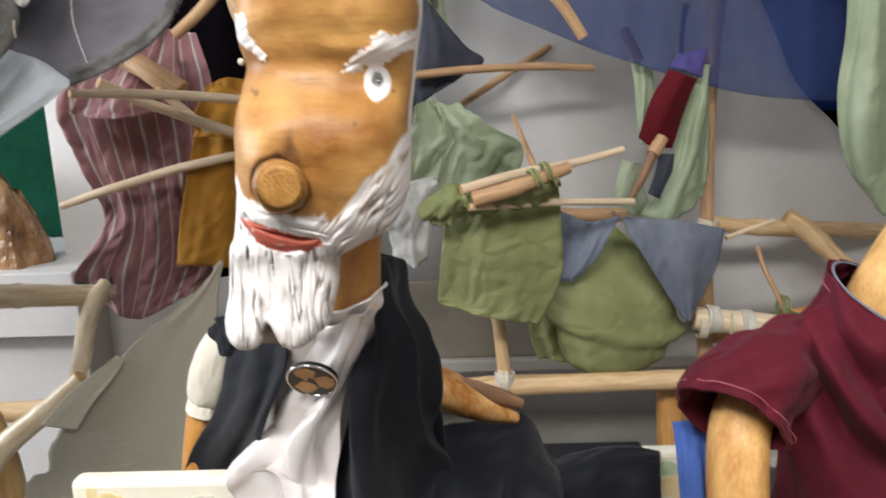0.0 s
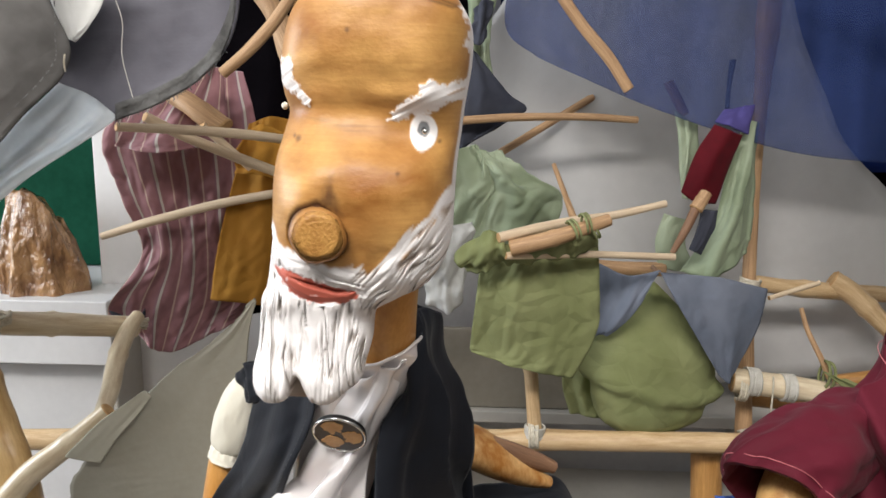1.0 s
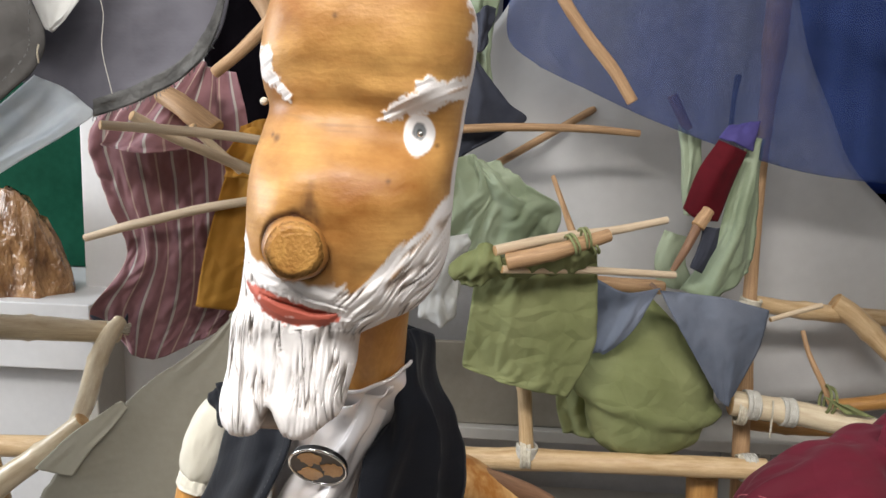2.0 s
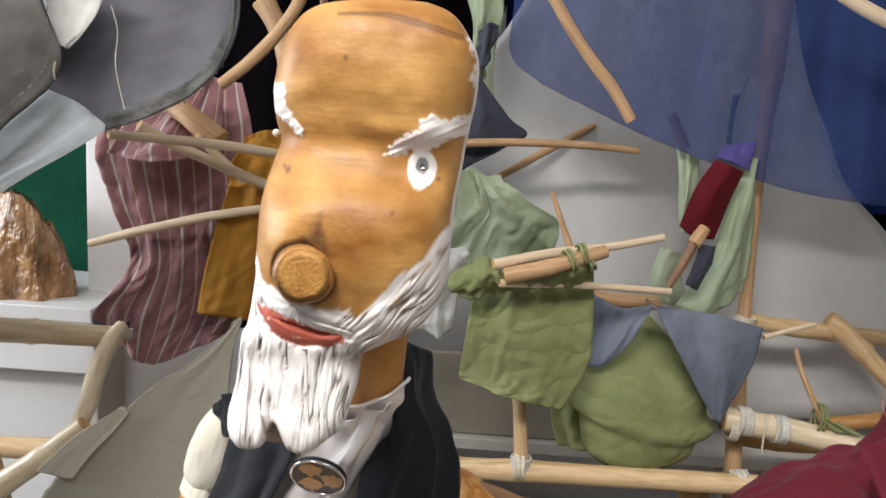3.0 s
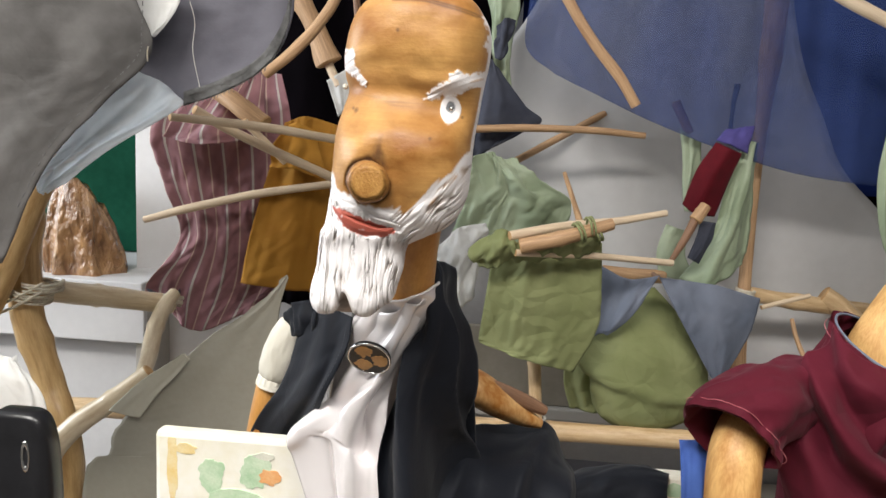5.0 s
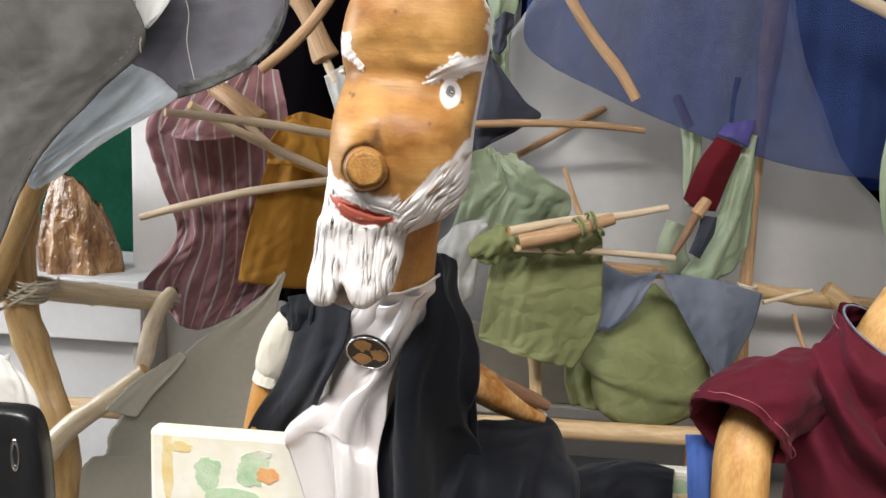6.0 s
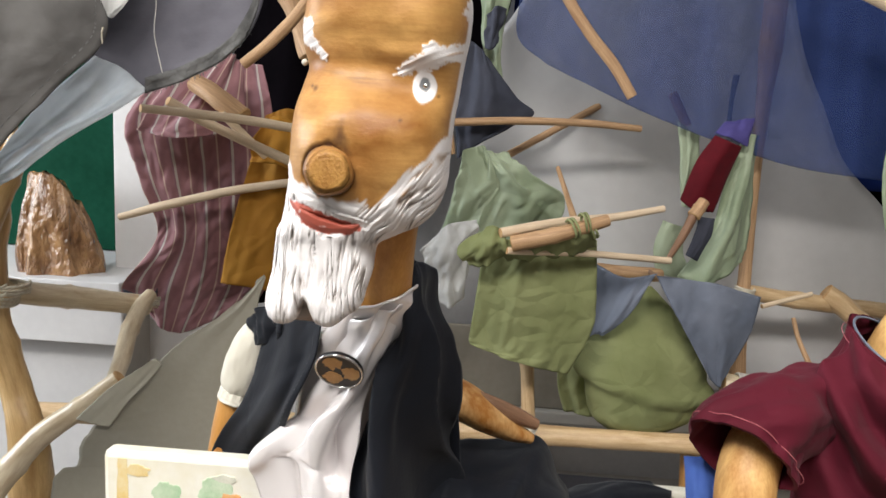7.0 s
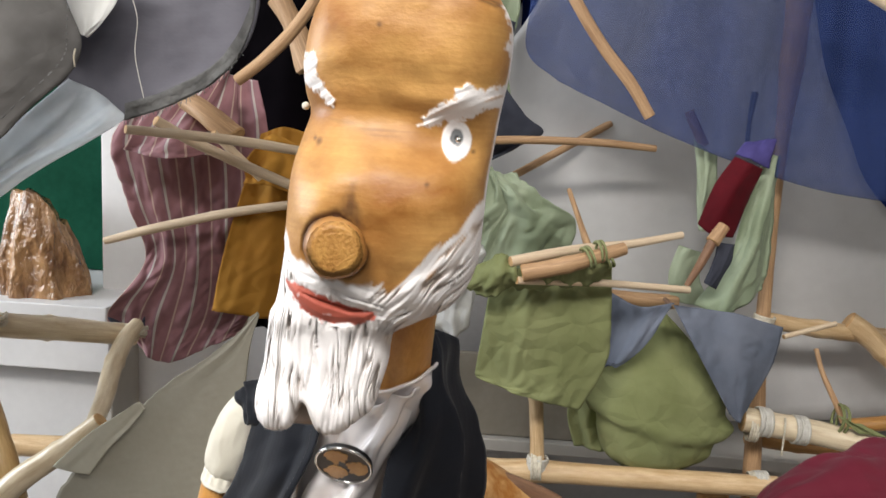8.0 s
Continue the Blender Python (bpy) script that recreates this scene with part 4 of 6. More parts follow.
single("bearded_puppet", mk, [painted_wood(), NOSEW, PUPW, SATIN, CLOAK, SLEEVE, PLASTIC, STEEL, TAN, GREYT, HANDW, STICKD], (-0.07, 0.46, 0.85), "carved wooden bearded puppet in white satin and black cloak", "puppet", "puppets")


# ---- the puppet in maroon ----
def build_maroon(mk):
    rng = np.linspace(0, 2 * math.pi, 80, False)
    prof = spline([(*(0.303, 0.560, 1.129), 0.031, 0.032), (*(0.304, 0.560, 1.121), 0.037, 0.037), (*(0.303, 0.560, 1.107), 0.052, 0.042), (*(0.304, 0.560, 1.088), 0.062, 0.047), (*(0.308, 0.560, 1.058), 0.066, 0.05), (*(0.316, 0.560, 1.001), 0.07, 0.055), (*(0.326, 0.560, 0.922), 0.08, 0.06)], 70)
    rings = []
    for i, (cx, cy, cz, w, dd) in enumerate(prof):
        f = i / 69
        rings.append([(cx + w * (1 + 0.2 * fuzz(math.cos(q) * 2.2 + f * 2, math.sin(q) * 2.2 + f * 2.5, f * 1.5) + 0.12 * abs(fuzz(math.cos(q) * 1.6 + f * 4, math.sin(q) * 1.6, 7 + f * 3))) * math.cos(q), cy + dd * (1 + 0.32 * fuzz(math.cos(q) * 2.6 + f * 3, math.sin(q) * 2.2 + f, 3 + f * 1.5) + 0.3 * abs(fuzz(math.cos(q) * 2.0 + f * 5, math.sin(q) * 2.0, 9 + f * 3))) * math.sin(q), cz + (-0.012 * math.cos(q) + 0.014 * math.sin(q)) * max(0, 1 - f * 4)) for q in rng])
    loft(mk, rings, 0, False)
    # sleeve
    prof = spline([(*(0.279, 0.565, 1.084), 0.028, 0.03), (*(0.255, 0.555, 1.085), 0.028, 0.032), (*(0.227, 0.535, 1.086), 0.028, 0.032), (*(0.202, 0.515, 1.083), 0.031, 0.034), (*(0.184, 0.498, 1.076), 0.034, 0.034), (*(0.176, 0.488, 1.067), 0.036, 0.034)], 60)
    d = np.gradient(prof[:, :3], axis=0)
    rings, inner = [], []
    for i, row in enumerate(prof):
        a = Vector(d[i]).normalized()
        u = Vector((0, -1, 0)) - a * a.dot(Vector((0, -1, 0)))
        u.normalize()
        w = a.cross(u)
        f = i / 59
        ring = []
        for q in rng:
            wr = 1 + 0.05 * math.sin(3 * q + f * 8) * math.sin(math.pi * f) + 0.2 * fuzz(math.cos(q) * 1.9, math.sin(q) * 1.9, f * 3.6) + 0.10 * abs(fuzz(math.cos(q) * 2 + f * 3, math.sin(q) * 3, f * 4)) - 0.13 * math.exp(-((f - 0.32 - 0.1 * math.sin(q)) * 14) ** 2)
            ring.append(Vector(row[:3]) + (u * math.cos(q) * row[4] + w * math.sin(q) * row[3]) * wr)
        rings.append(ring)
    loft(mk, rings, 0, False)
    last, c = rings[-1], Vector(prof[-1][:3])
    back = [c + (v - c) * 0.93 for v in last]
    deep = [Vector(prof[40][:3]) + (v - c) * 0.8 for v in last]
    loft(mk, [last, back, deep], 0, False)
    seam = [c + (v - c) * 1.035 - Vector(d[-1]).normalized() * 0.006 for v in last]
    tube(mk, seam, 0.00028, 5, 120, 0, 4, 0, end=None)
    # front of the shirt, with slanting folds
    cloth(mk, [[(0.265, 0.548, 1.144), (0.273, 0.528, 1.130), (0.293, 0.522, 1.120), (0.329, 0.530, 1.112)], [(0.253, 0.545, 1.119), (0.262, 0.518, 1.111), (0.286, 0.508, 1.101), (0.327, 0.520, 1.094)], [(0.235, 0.535, 1.098), (0.253, 0.510, 1.084), (0.286, 0.500, 1.076), (0.328, 0.515, 1.069)], [(0.229, 0.530, 1.072), (0.251, 0.506, 1.057), (0.287, 0.496, 1.052), (0.329, 0.510, 1.041)], [(0.231, 0.525, 1.029), (0.254, 0.504, 1.023), (0.291, 0.494, 1.018), (0.334, 0.510, 1.010)], [(0.242, 0.525, 0.936), (0.263, 0.504, 0.951), (0.299, 0.494, 0.961), (0.341, 0.510, 0.956)]],
          70, 80, 0.004, 2.5, 2.0, 0.0006, 0.0016, 0, 6.4, bias=lambda u, v: 0.0105 * math.sin(16 * (v - 0.42 * u) + 3 * fuzz(u * 2, v * 2, 4)) * min(1, v * 5) * (1 + 0.8 * fuzz(u * 3, v * 3, 8)))
    # arm, neck, collar
    tube(mk, [(0.206, 0.520, 1.081), (0.188, 0.495, 1.061), (0.182, 0.480, 1.028), (0.185, 0.470, 0.955)], (0.019, 0.0198, 0.0195, 0.019), 30, 20, 0.03, 1, 3.0)
    tube(mk, [(0.309, 0.560, 1.096), (0.312, 0.560, 1.120), (0.339, 0.560, 1.165), (0.371, 0.560, 1.218)], (0.028, 0.0285, 0.031, 0.032), 30, 16, 0.03, 1, 5.0)
    ring = [(prof_c[0], prof_c[1], prof_c[2]) for prof_c in rings_collar((0.304, 0.560, 1.128), 0.0295, 0.0305, -0.012)]
    tube(mk, ring, 0.0011, 8, 70, 0.2, 2, 1.0, end=None)
    ring = rings_collar((0.304, 0.560, 1.123), 0.0372, 0.0375, -0.012)
    tube(mk, ring, 0.00028, 5, 120, 0, 4, 0, end=None)
    # blue underskirt
    cloth(mk, [[(0.153, 0.530, 1.047), (0.165, 0.530, 1.048), (0.178, 0.530, 1.050)], [(0.155, 0.520, 1.015), (0.165, 0.515, 1.014), (0.179, 0.520, 1.013)], [(0.164, 0.520, 0.930), (0.173, 0.515, 0.935), (0.188, 0.520, 0.933)]], 14, 30, 0.003, 4, 0.6, 0.001, 0.0015, 3, 2.0)


def rings_collar(c, w, dd, lean):
    return [(c[0] + w * math.cos(q), c[1] + dd * math.sin(q), c[2] + lean * math.cos(q) + 0.013 * math.sin(q)) for q in np.linspace(0, 2 * math.pi, 80)]


BLUECL = weave(mat("bright_blue_cotton", (0.05, 0.1, 0.36), (0.08, 0.16, 0.48), 0.8, 9))
ROSE = mat("rose_thread", (0.4, 0.11, 0.13), (0.55, 0.18, 0.2), 0.7, 90)
PUPW2 = mat("pale_limewood", (0.46, 0.22, 0.06), (0.72, 0.44, 0.17), 0.52, 20, (4, 4, 0.6), 0.2, 160, coat=0.05)
mk = Maker()
build_maroon(mk)
single("maroon_puppet", mk, [MAROON, PUPW2, BLUEG, BLUECL, ROSE], (0.3, 0.55, 0.85), "wooden puppet in a loose maroon cotton shirt", "puppet", "puppets")

# ---- the pole frame ----
frame_thing = thing("pole_frame", (0.0, 1.4, 0.0), "rustic stand of peeled wooden poles lashed together with cord", "stand")


def pole(name, pts, radii, m=None, knots=2, label="", n=40, seed=1.0, lump=0.05):
    return part(name, tube(Maker(), pts, radii, 18, n, lump, 0, seed, knots=knots), [m or BAMBOO, ENDW], frame_thing, label)


pole("rail", [(-0.859, 1.370, 0.688), (-0.402, 1.370, 0.704), (0.035, 1.370, 0.716), (0.493, 1.370, 0.723)], (0.0195, 0.019, 0.0185, 0.0185), seed=2.2)
pole("post", [(0.062, 1.380, 0.947), (0.077, 1.370, 0.842), (0.087, 1.370, 0.732)], (0.0125, 0.012, 0.013), knots=1, seed=3.1)
pole("post", [(0.500, 1.560, 1.826), (0.499, 1.550, 1.517), (0.489, 1.530, 1.236), (0.483, 1.500, 0.949), (0.478, 1.450, 0.688), (0.490, 1.420, 0.347)], (0.024, 0.022, 0.011, 0.013, 0.016, 0.02), STICK, seed=4.4, label="slim dark upright pole")
pole("rail", [(0.484, 1.515, 0.980), (0.628, 1.540, 0.962), (0.797, 1.600, 0.941), (1.120, 1.700, 0.898)], (0.015, 0.016, 0.016, 0.017), seed=5.5)
pole("branch", [(0.653, 1.550, 0.979), (0.694, 1.540, 0.953), (0.759, 1.520, 0.890), (0.845, 1.500, 0.817)], (0.022, 0.021, 0.018, 0.018), BAMBOO, 1, "thick sawn branch end", seed=6.1)
pole("rail", [(0.437, 1.410, 0.825), (0.554, 1.400, 0.814), (0.710, 1.380, 0.791), (0.940, 1.360, 0.757)], (0.022, 0.021, 0.021, 0.02), PALEW, 2, seed=7.7)
pole("rail", [(0.477, 1.500, 0.758), (0.580, 1.500, 0.750), (0.761, 1.500, 0.754)], 0.013, BAMBOO2, 1, seed=8.2)
pole("rail", [(0.692, 1.580, 0.767), (0.898, 1.580, 0.802)], 0.014, BAMBOO2, 1, seed=8.9)
pole("post", [(0.403, 1.420, 0.682), (0.407, 1.400, 0.514), (0.433, 1.380, -0.123)], (0.028, 0.027, 0.028), BAMBOO2, 0, "thick short post", seed=9.3)
pole("rail", [(-0.706, 1.060, 1.000), (-0.652, 1.160, 0.972), (-0.584, 1.270, 0.938)], (0.0175, 0.018, 0.017), PALEW, 1, seed=10.1)
pole("post", [(-0.724, 1.100, 1.266), (-0.721, 1.060, 1.088), (-0.701, 1.030, 0.974), (-0.663, 1.020, 0.866), (-0.632, 1.000, 0.735), (-0.609, 0.970, 0.138)], (0.026, 0.025, 0.024, 0.022, 0.027, 0.03), HONEY, 3, "crooked varnished post", seed=11.4, lump=0.09)
pole("brace", [(-0.567, 1.250, 0.964), (-0.572, 1.220, 0.946), (-0.563, 1.160, 0.920), (-0.536, 1.080, 0.902), (-0.502, 0.980, 0.897)], (0.011, 0.0135, 0.0135, 0.0125, 0.011), PALEW, 1, "bent thin branch", seed=12.5)
pole("brace", [(-0.480, 0.960, 0.918), (-0.526, 0.950, 0.878), (-0.578, 0.940, 0.838), (-0.623, 0.930, 0.784), (-0.660, 0.920, 0.727)], (0.012, 0.014, 0.0155, 0.016, 0.016), PALEW, 2, "bent pale branch", seed=13.2)
pole("branch", [(-0.667, 1.060, 1.225), (-0.680, 1.040, 1.169), (-0.697, 1.020, 1.103), (-0.717, 1.000, 1.039), (-0.740, 0.970, 0.961)], (0.017, 0.018, 0.019, 0.020, 0.021), HONEY, 2, "slanting varnished branch", seed=14.1, lump=0.07)
poles = [o for o in frame_thing.children]
for host, c, ax, rad, turns, pitch, th in ((1, (0.085, 1.365, 0.728), (1, 0, 0.02), 0.022, 5, 0.0035, 0.0022), (2, (0.485, 1.505, 0.980), (0.2, 0, 1), 0.0175, 6, 0.0035, 0.0025),
                                     (5, (0.454, 1.410, 0.813), (1, 0, -0.1), 0.0245, 4, 0.004, 0.0025), (0, (0.461, 1.380, 0.720), (1, 0, 0.1), 0.0215, 6, 0.0035, 0.0022),
                                     (10, (-0.683, 1.040, 1.012), (0.1, 0, 1), 0.029, 3, 0.005, 0.0025), (10, (-0.694, 1.030, 1.000), (0.3, 0, 1), 0.029, 3, 0.005, 0.0025),
                                     (9, (-0.577, 1.262, 0.949), (0.1, 0.3, 1), 0.018, 4, 0.004, 0.002)):
    part("lashing", coil(Maker(), c, ax, rad, turns, pitch, th, 0, c[0]), CORD, poles[host], "pale cord lashing")


for sag in (0.0, 0.012):
    part("cord", tube(Maker(), [(-0.658, 1.000, 1.025 - sag), (-0.686, 1.000, 1.008 - sag), (-0.721, 1.000, 0.990 - sag), (-0.764, 1.000, 0.977 - sag)], 0.0022, 8, 20, 0.1, 0, sag * 90, end=None), CORD, frame_thing, "loose pale cord")
# white tape at the joints of the poles
for host, c, ax, rad in ((1, (0.086, 1.366, 0.735), (0.1, 0, 1), 0.0165), (0, (0.470, 1.378, 0.722), (1, 0, 0.05), 0.0215), (5, (0.470, 1.405, 0.824), (1, 0, -0.1), 0.0235), (5, (0.530, 1.400, 0.816), (1, 0, -0.1), 0.0232)):
    part("tape", coil(Maker(), c, ax, rad, 6, 0.0036, 0.0026, 0, c[2] * 7), TAPE, poles[host], "crumpled white tape")


# ---- sticks and costumes ----
def stick(parent, pts, r, m=None, name="stick", label="", knots=0, n=20):
    p = np.array(pts)
    return part(name, tube(Maker(), pts, r, 12, n, 0.06, 0, float(p[0][0] * 9 + p[0][2] * 5), knots=knots), [m or STICK, ENDW], parent, label)


# striped shirt puppet costume
STRIPE = bpy.data.materials.new("striped_rose_cotton")
STRIPE.use_nodes = True
n, l = STRIPE.node_tree.nodes, STRIPE.node_tree.links
uvn = n.new("ShaderNodeUVMap")
sep = n.new("ShaderNodeSeparateXYZ")
l.new(uvn.outputs[0], sep.inputs[0])


def node_math(op, a, b):
    k = n.new("ShaderNodeMath")
    k.operation = op
    for i, v in enumerate((a, b)):
        if isinstance(v, (int, float)):
            k.inputs[i].default_value = v
        else:
            l.new(v, k.inputs[i])
    return k.outputs[0]


def bands(period, offset, width):
    f = node_math("FRACT", node_math("ADD", node_math("DIVIDE", sep.outputs["X"], period), offset), 0)
    return node_math("LESS_THAN", node_math("ABSOLUTE", node_math("SUBTRACT", f, 0.5), 0), width)


grain = n.new("ShaderNodeTexNoise")
grain.inputs["Scale"].default_value, grain.inputs["Detail"].default_value = 60, 6
l.new(uvn.outputs[0], grain.inputs["Vector"])
base = n.new("ShaderNodeMix")
base.data_type = "RGBA"
base.inputs[6].default_value, base.inputs[7].default_value = (0.22, 0.095, 0.107, 1), (0.33, 0.165, 0.181, 1)
l.new(grain.outputs["Fac"], base.inputs[0])
last = base.outputs[2]
for period, offset, width, colour in ((0.062, 0.0, 0.045, (0.47, 0.43, 0.39)), (0.062, 0.075, 0.022, (0.24, 0.12, 0.15)), (0.062, 0.5, 0.03, (0.48, 0.34, 0.29)), (0.062, 0.055, 0.012, (0.26, 0.13, 0.16))):
    mixer = n.new("ShaderNodeMix")
    mixer.data_type = "RGBA"
    l.new(bands(period, offset, width), mixer.inputs[0])
    l.new(last, mixer.inputs[6])
    mixer.inputs[7].default_value = (*colour, 1)
    last = mixer.outputs[2]
bsdf = n["Principled BSDF"]
l.new(last, bsdf.inputs["Base Color"])
bsdf.inputs["Roughness"].default_value, bsdf.inputs["Sheen Weight"].default_value = 0.85, 0.2
bmp = n.new("ShaderNodeBump")
bmp.inputs["Strength"].default_value, bmp.inputs["Distance"].default_value = 0.3, 0.003
l.new(grain.outputs["Fac"], bmp.inputs["Height"])
l.new(bmp.outputs[0], bsdf.inputs["Normal"])

striped = thing("striped_costume", (-0.55, 1.3, 1.35), "rose striped cotton puppet shirt hung from the pole frame", "costume", "hung costumes")
mk = cloth(Maker(), [[(-0.583, 1.340, 1.336), (-0.497, 1.360, 1.367), (-0.419, 1.380, 1.356)], [(-0.637, 1.310, 1.248), (-0.517, 1.330, 1.274), (-0.401, 1.380, 1.265)], [(-0.623, 1.330, 1.152), (-0.517, 1.350, 1.156), (-0.399, 1.380, 1.172)],
                     [(-0.598, 1.340, 1.048), (-0.515, 1.360, 1.050), (-0.405, 1.390, 1.053)], [(-0.654, 1.320, 0.951), (-0.534, 1.370, 0.950), (-0.406, 1.400, 0.975)], [(-0.624, 1.340, 0.906), (-0.566, 1.370, 0.864), (-0.427, 1.400, 0.929)]],
           90, 110, 0.014, 3.6, 2.4, 0.004, 0.002, 0, 3.3, width=0.30, bias=lambda u, v: 0.010 * (abs(math.sin(v * 13 + u * 5 + 2.2 * fuzz(u * 2.5, v * 3, 5))) - 0.5) * (0.5 + fuzz(u * 2, v * 2, 9)))
shirt = part("shirt", mk, STRIPE, striped)
mk = cloth(Maker(), [[(-0.549, 1.270, 1.325), (-0.450, 1.280, 1.368), (-0.426, 1.300, 1.351)], [(-0.576, 1.250, 1.256), (-0.506, 1.250, 1.265), (-0.418, 1.280, 1.279)], [(-0.590, 1.250, 1.236), (-0.509, 1.245, 1.227), (-0.420, 1.270, 1.245)]], 40, 24, 0.01, 3, 1.5, 0.003, 0.002, 0, 6.1, width=0.2)
part("sleeve", mk, STRIPE, striped)
mk = cloth(Maker(), [[(-0.642, 1.300, 0.956), (-0.602, 1.310, 0.941), (-0.582, 1.310, 0.959)], [(-0.629, 1.310, 0.929), (-0.604, 1.315, 0.922), (-0.587, 1.320, 0.940)]], 14, 8, 0.003, 3, 1.5, 0.001)
part("lining", mk, DARKG, shirt, "dark lining at the hem")
# crumpled tan lump, shaped as a rough wooden stub
part("hand", tube(Maker(), [(-0.489, 1.240, 1.317), (-0.448, 1.235, 1.296), (-0.405, 1.230, 1.270)], (0.022, 0.027, 0.024), 18, 26, 0.26, 0, 5.5, 0.6), [STICK, ENDW], striped, "crumpled tan lump")

mustard = thing("mustard_costume", (-0.4, 1.38, 1.2), "mustard yellow cotton puppet costume hung from the pole frame", "costume", "hung costumes")
mk = cloth(Maker(), [[(-0.399, 1.335, 1.271), (-0.361, 1.345, 1.283), (-0.307, 1.360, 1.270)], [(-0.430, 1.325, 1.163), (-0.366, 1.335, 1.177), (-0.304, 1.360, 1.179)], [(-0.458, 1.325, 1.059), (-0.377, 1.330, 1.063), (-0.311, 1.360, 1.069)], [(-0.476, 1.330, 0.973), (-0.398, 1.335, 0.964), (-0.310, 1.370, 0.955)]],
           40, 50, 0.008, 4, 0.7, 0.002, 0.002, 0, 4.7)
part("robe", mk, MUST, mustard)
part("robe", cloth(Maker(), [[(-0.412, 1.300, 1.231), (-0.377, 1.310, 1.269), (-0.339, 1.320, 1.259)], [(-0.415, 1.300, 1.191), (-0.367, 1.300, 1.189), (-0.316, 1.320, 1.171)]], 20, 16, 0.01, 3, 2, 0.002, 0.002, 0, 2.2), MUST, mustard)

rods = thing("puppet_rods", (-0.5, 1.2, 1.1), "bundle of peeled hazel sticks jutting from a puppet", "sticks")
stick(rods, [(-0.479, 1.030, 1.273), (-0.386, 1.120, 1.265), (-0.276, 1.220, 1.248)], (0.0058, 0.0068, 0.007), STICKL)
stick(rods, [(-0.471, 1.100, 1.285), (-0.417, 1.160, 1.247), (-0.291, 1.300, 1.175)], (0.0072, 0.0075, 0.008), STICKL)
stick(rods, [(-0.429, 1.200, 1.271), (-0.376, 1.260, 1.205)], 0.0065, STICKL)
stick(rods, [(-0.649, 1.309, 1.083), (-0.570, 1.309, 1.107), (-0.456, 1.310, 1.138), (-0.336, 1.320, 1.161), (-0.245, 1.330, 1.176)], (0.006, 0.0078, 0.0075, 0.007, 0.007), STICKL)
hook = thing("hooked_stick", (-0.35, 1.25, 1.6), "bent peeled stick hanging above the costumes", "stick", "bent sticks")
stick(hook, [(-0.253, 1.220, 1.631), (-0.280, 1.220, 1.494), (-0.310, 1.220, 1.436), (-0.355, 1.220, 1.386), (-0.401, 1.220, 1.348)], (0.009, 0.0095, 0.0095, 0.0095, 0.0085), STICK, n=30)
hook = thing("hooked_stick", (0.2, 1.3, 1.6), "bent peeled stick hanging above the costumes", "stick", "bent sticks")
stick(hook, [(0.034, 1.300, 1.582), (0.081, 1.300, 1.504), (0.134, 1.300, 1.429), (0.180, 1.300, 1.376), (0.212, 1.300, 1.329)], (0.009, 0.0092, 0.0092, 0.009, 0.0095), STICK, n=30)
hook = thing("hooked_stick", (0.7, 1.3, 1.6), "peeled stick hanging above the costumes", "stick", "bent sticks")
stick(hook, [(0.451, 1.300, 1.558), (0.526, 1.300, 1.517), (0.620, 1.300, 1.473)], 0.011, STICKL)
stick(thing("thin_stick", (-0.271, 1.300, 1.490), "thin dark upright stick", "stick"), [(-0.280, 1.300, 1.625), (-0.270, 1.300, 1.490), (-0.260, 1.300, 1.416)], 0.006, STICKD)

mallet = thing("wooden_mallet", (-0.389, 1.500, 1.452), "small carved wooden mallet with a white cloth tied to it", "mallet")
part("head", tube(Maker(), [(-0.418, 1.500, 1.509), (-0.391, 1.500, 1.457), (-0.359, 1.500, 1.391)], (0.024, 0.02, 0.026), 14, 24, 0.2, 0, 2.0), [STICK, ENDW], mallet)
stick(mallet, [(-0.362, 1.500, 1.390), (-0.340, 1.500, 1.346)], 0.009, STICKL, "handle")
part("cloth", cloth(Maker(), [[(-0.361, 1.490, 1.355), (-0.325, 1.500, 1.379)], [(-0.336, 1.490, 1.285), (-0.311, 1.500, 1.314)]], 12, 14, 0.004, 3, 1, 0.002), WHITEC, mallet, "white cloth scrap")

# green costume with sticks
green = thing("green_costume", (0.1, 1.28, 1.1), "olive green cotton puppet costume tied round a bundle of sticks", "costume", "hung costumes")
mk = cloth(Maker(), [[(-0.014, 1.270, 1.057), (0.069, 1.270, 1.070), (0.172, 1.290, 1.095)], [(-0.020, 1.275, 0.996), (0.069, 1.265, 1.004), (0.178, 1.290, 0.997)], [(-0.028, 1.296, 0.916), (0.062, 1.280, 0.905), (0.177, 1.290, 0.946)], [(-0.026, 1.296, 0.901), (0.054, 1.280, 0.879), (0.141, 1.300, 0.861)]],
           50, 50, 0.006, 4, 0.7, 0.0025, 0.0018, 0, 8.8)
part("apron", mk, GREENC, green)
mk = cloth(Maker(), [[(-0.046, 1.240, 1.069), (-0.009, 1.220, 1.117), (0.023, 1.210, 1.111)], [(-0.045, 1.225, 1.058), (-0.003, 1.200, 1.088), (0.025, 1.200, 1.090)], [(-0.034, 1.240, 1.046), (-0.001, 1.220, 1.052), (0.039, 1.220, 1.076)]], 24, 24, 0.008, 3, 2, 0.002, 0.002, 0, 1.7)
part("knot", mk, GREENC, green)
mk = cloth(Maker(), [[(0.015, 1.210, 1.097), (0.086, 1.200, 1.110), (0.154, 1.210, 1.138)], [(0.016, 1.215, 1.076), (0.088, 1.205, 1.089), (0.160, 1.215, 1.117)], [(0.027, 1.240, 1.060), (0.092, 1.235, 1.068), (0.167, 1.240, 1.088)]], 40, 14, 0.005, 6, 1, 0.002, 0.0016, 0, 5.1)
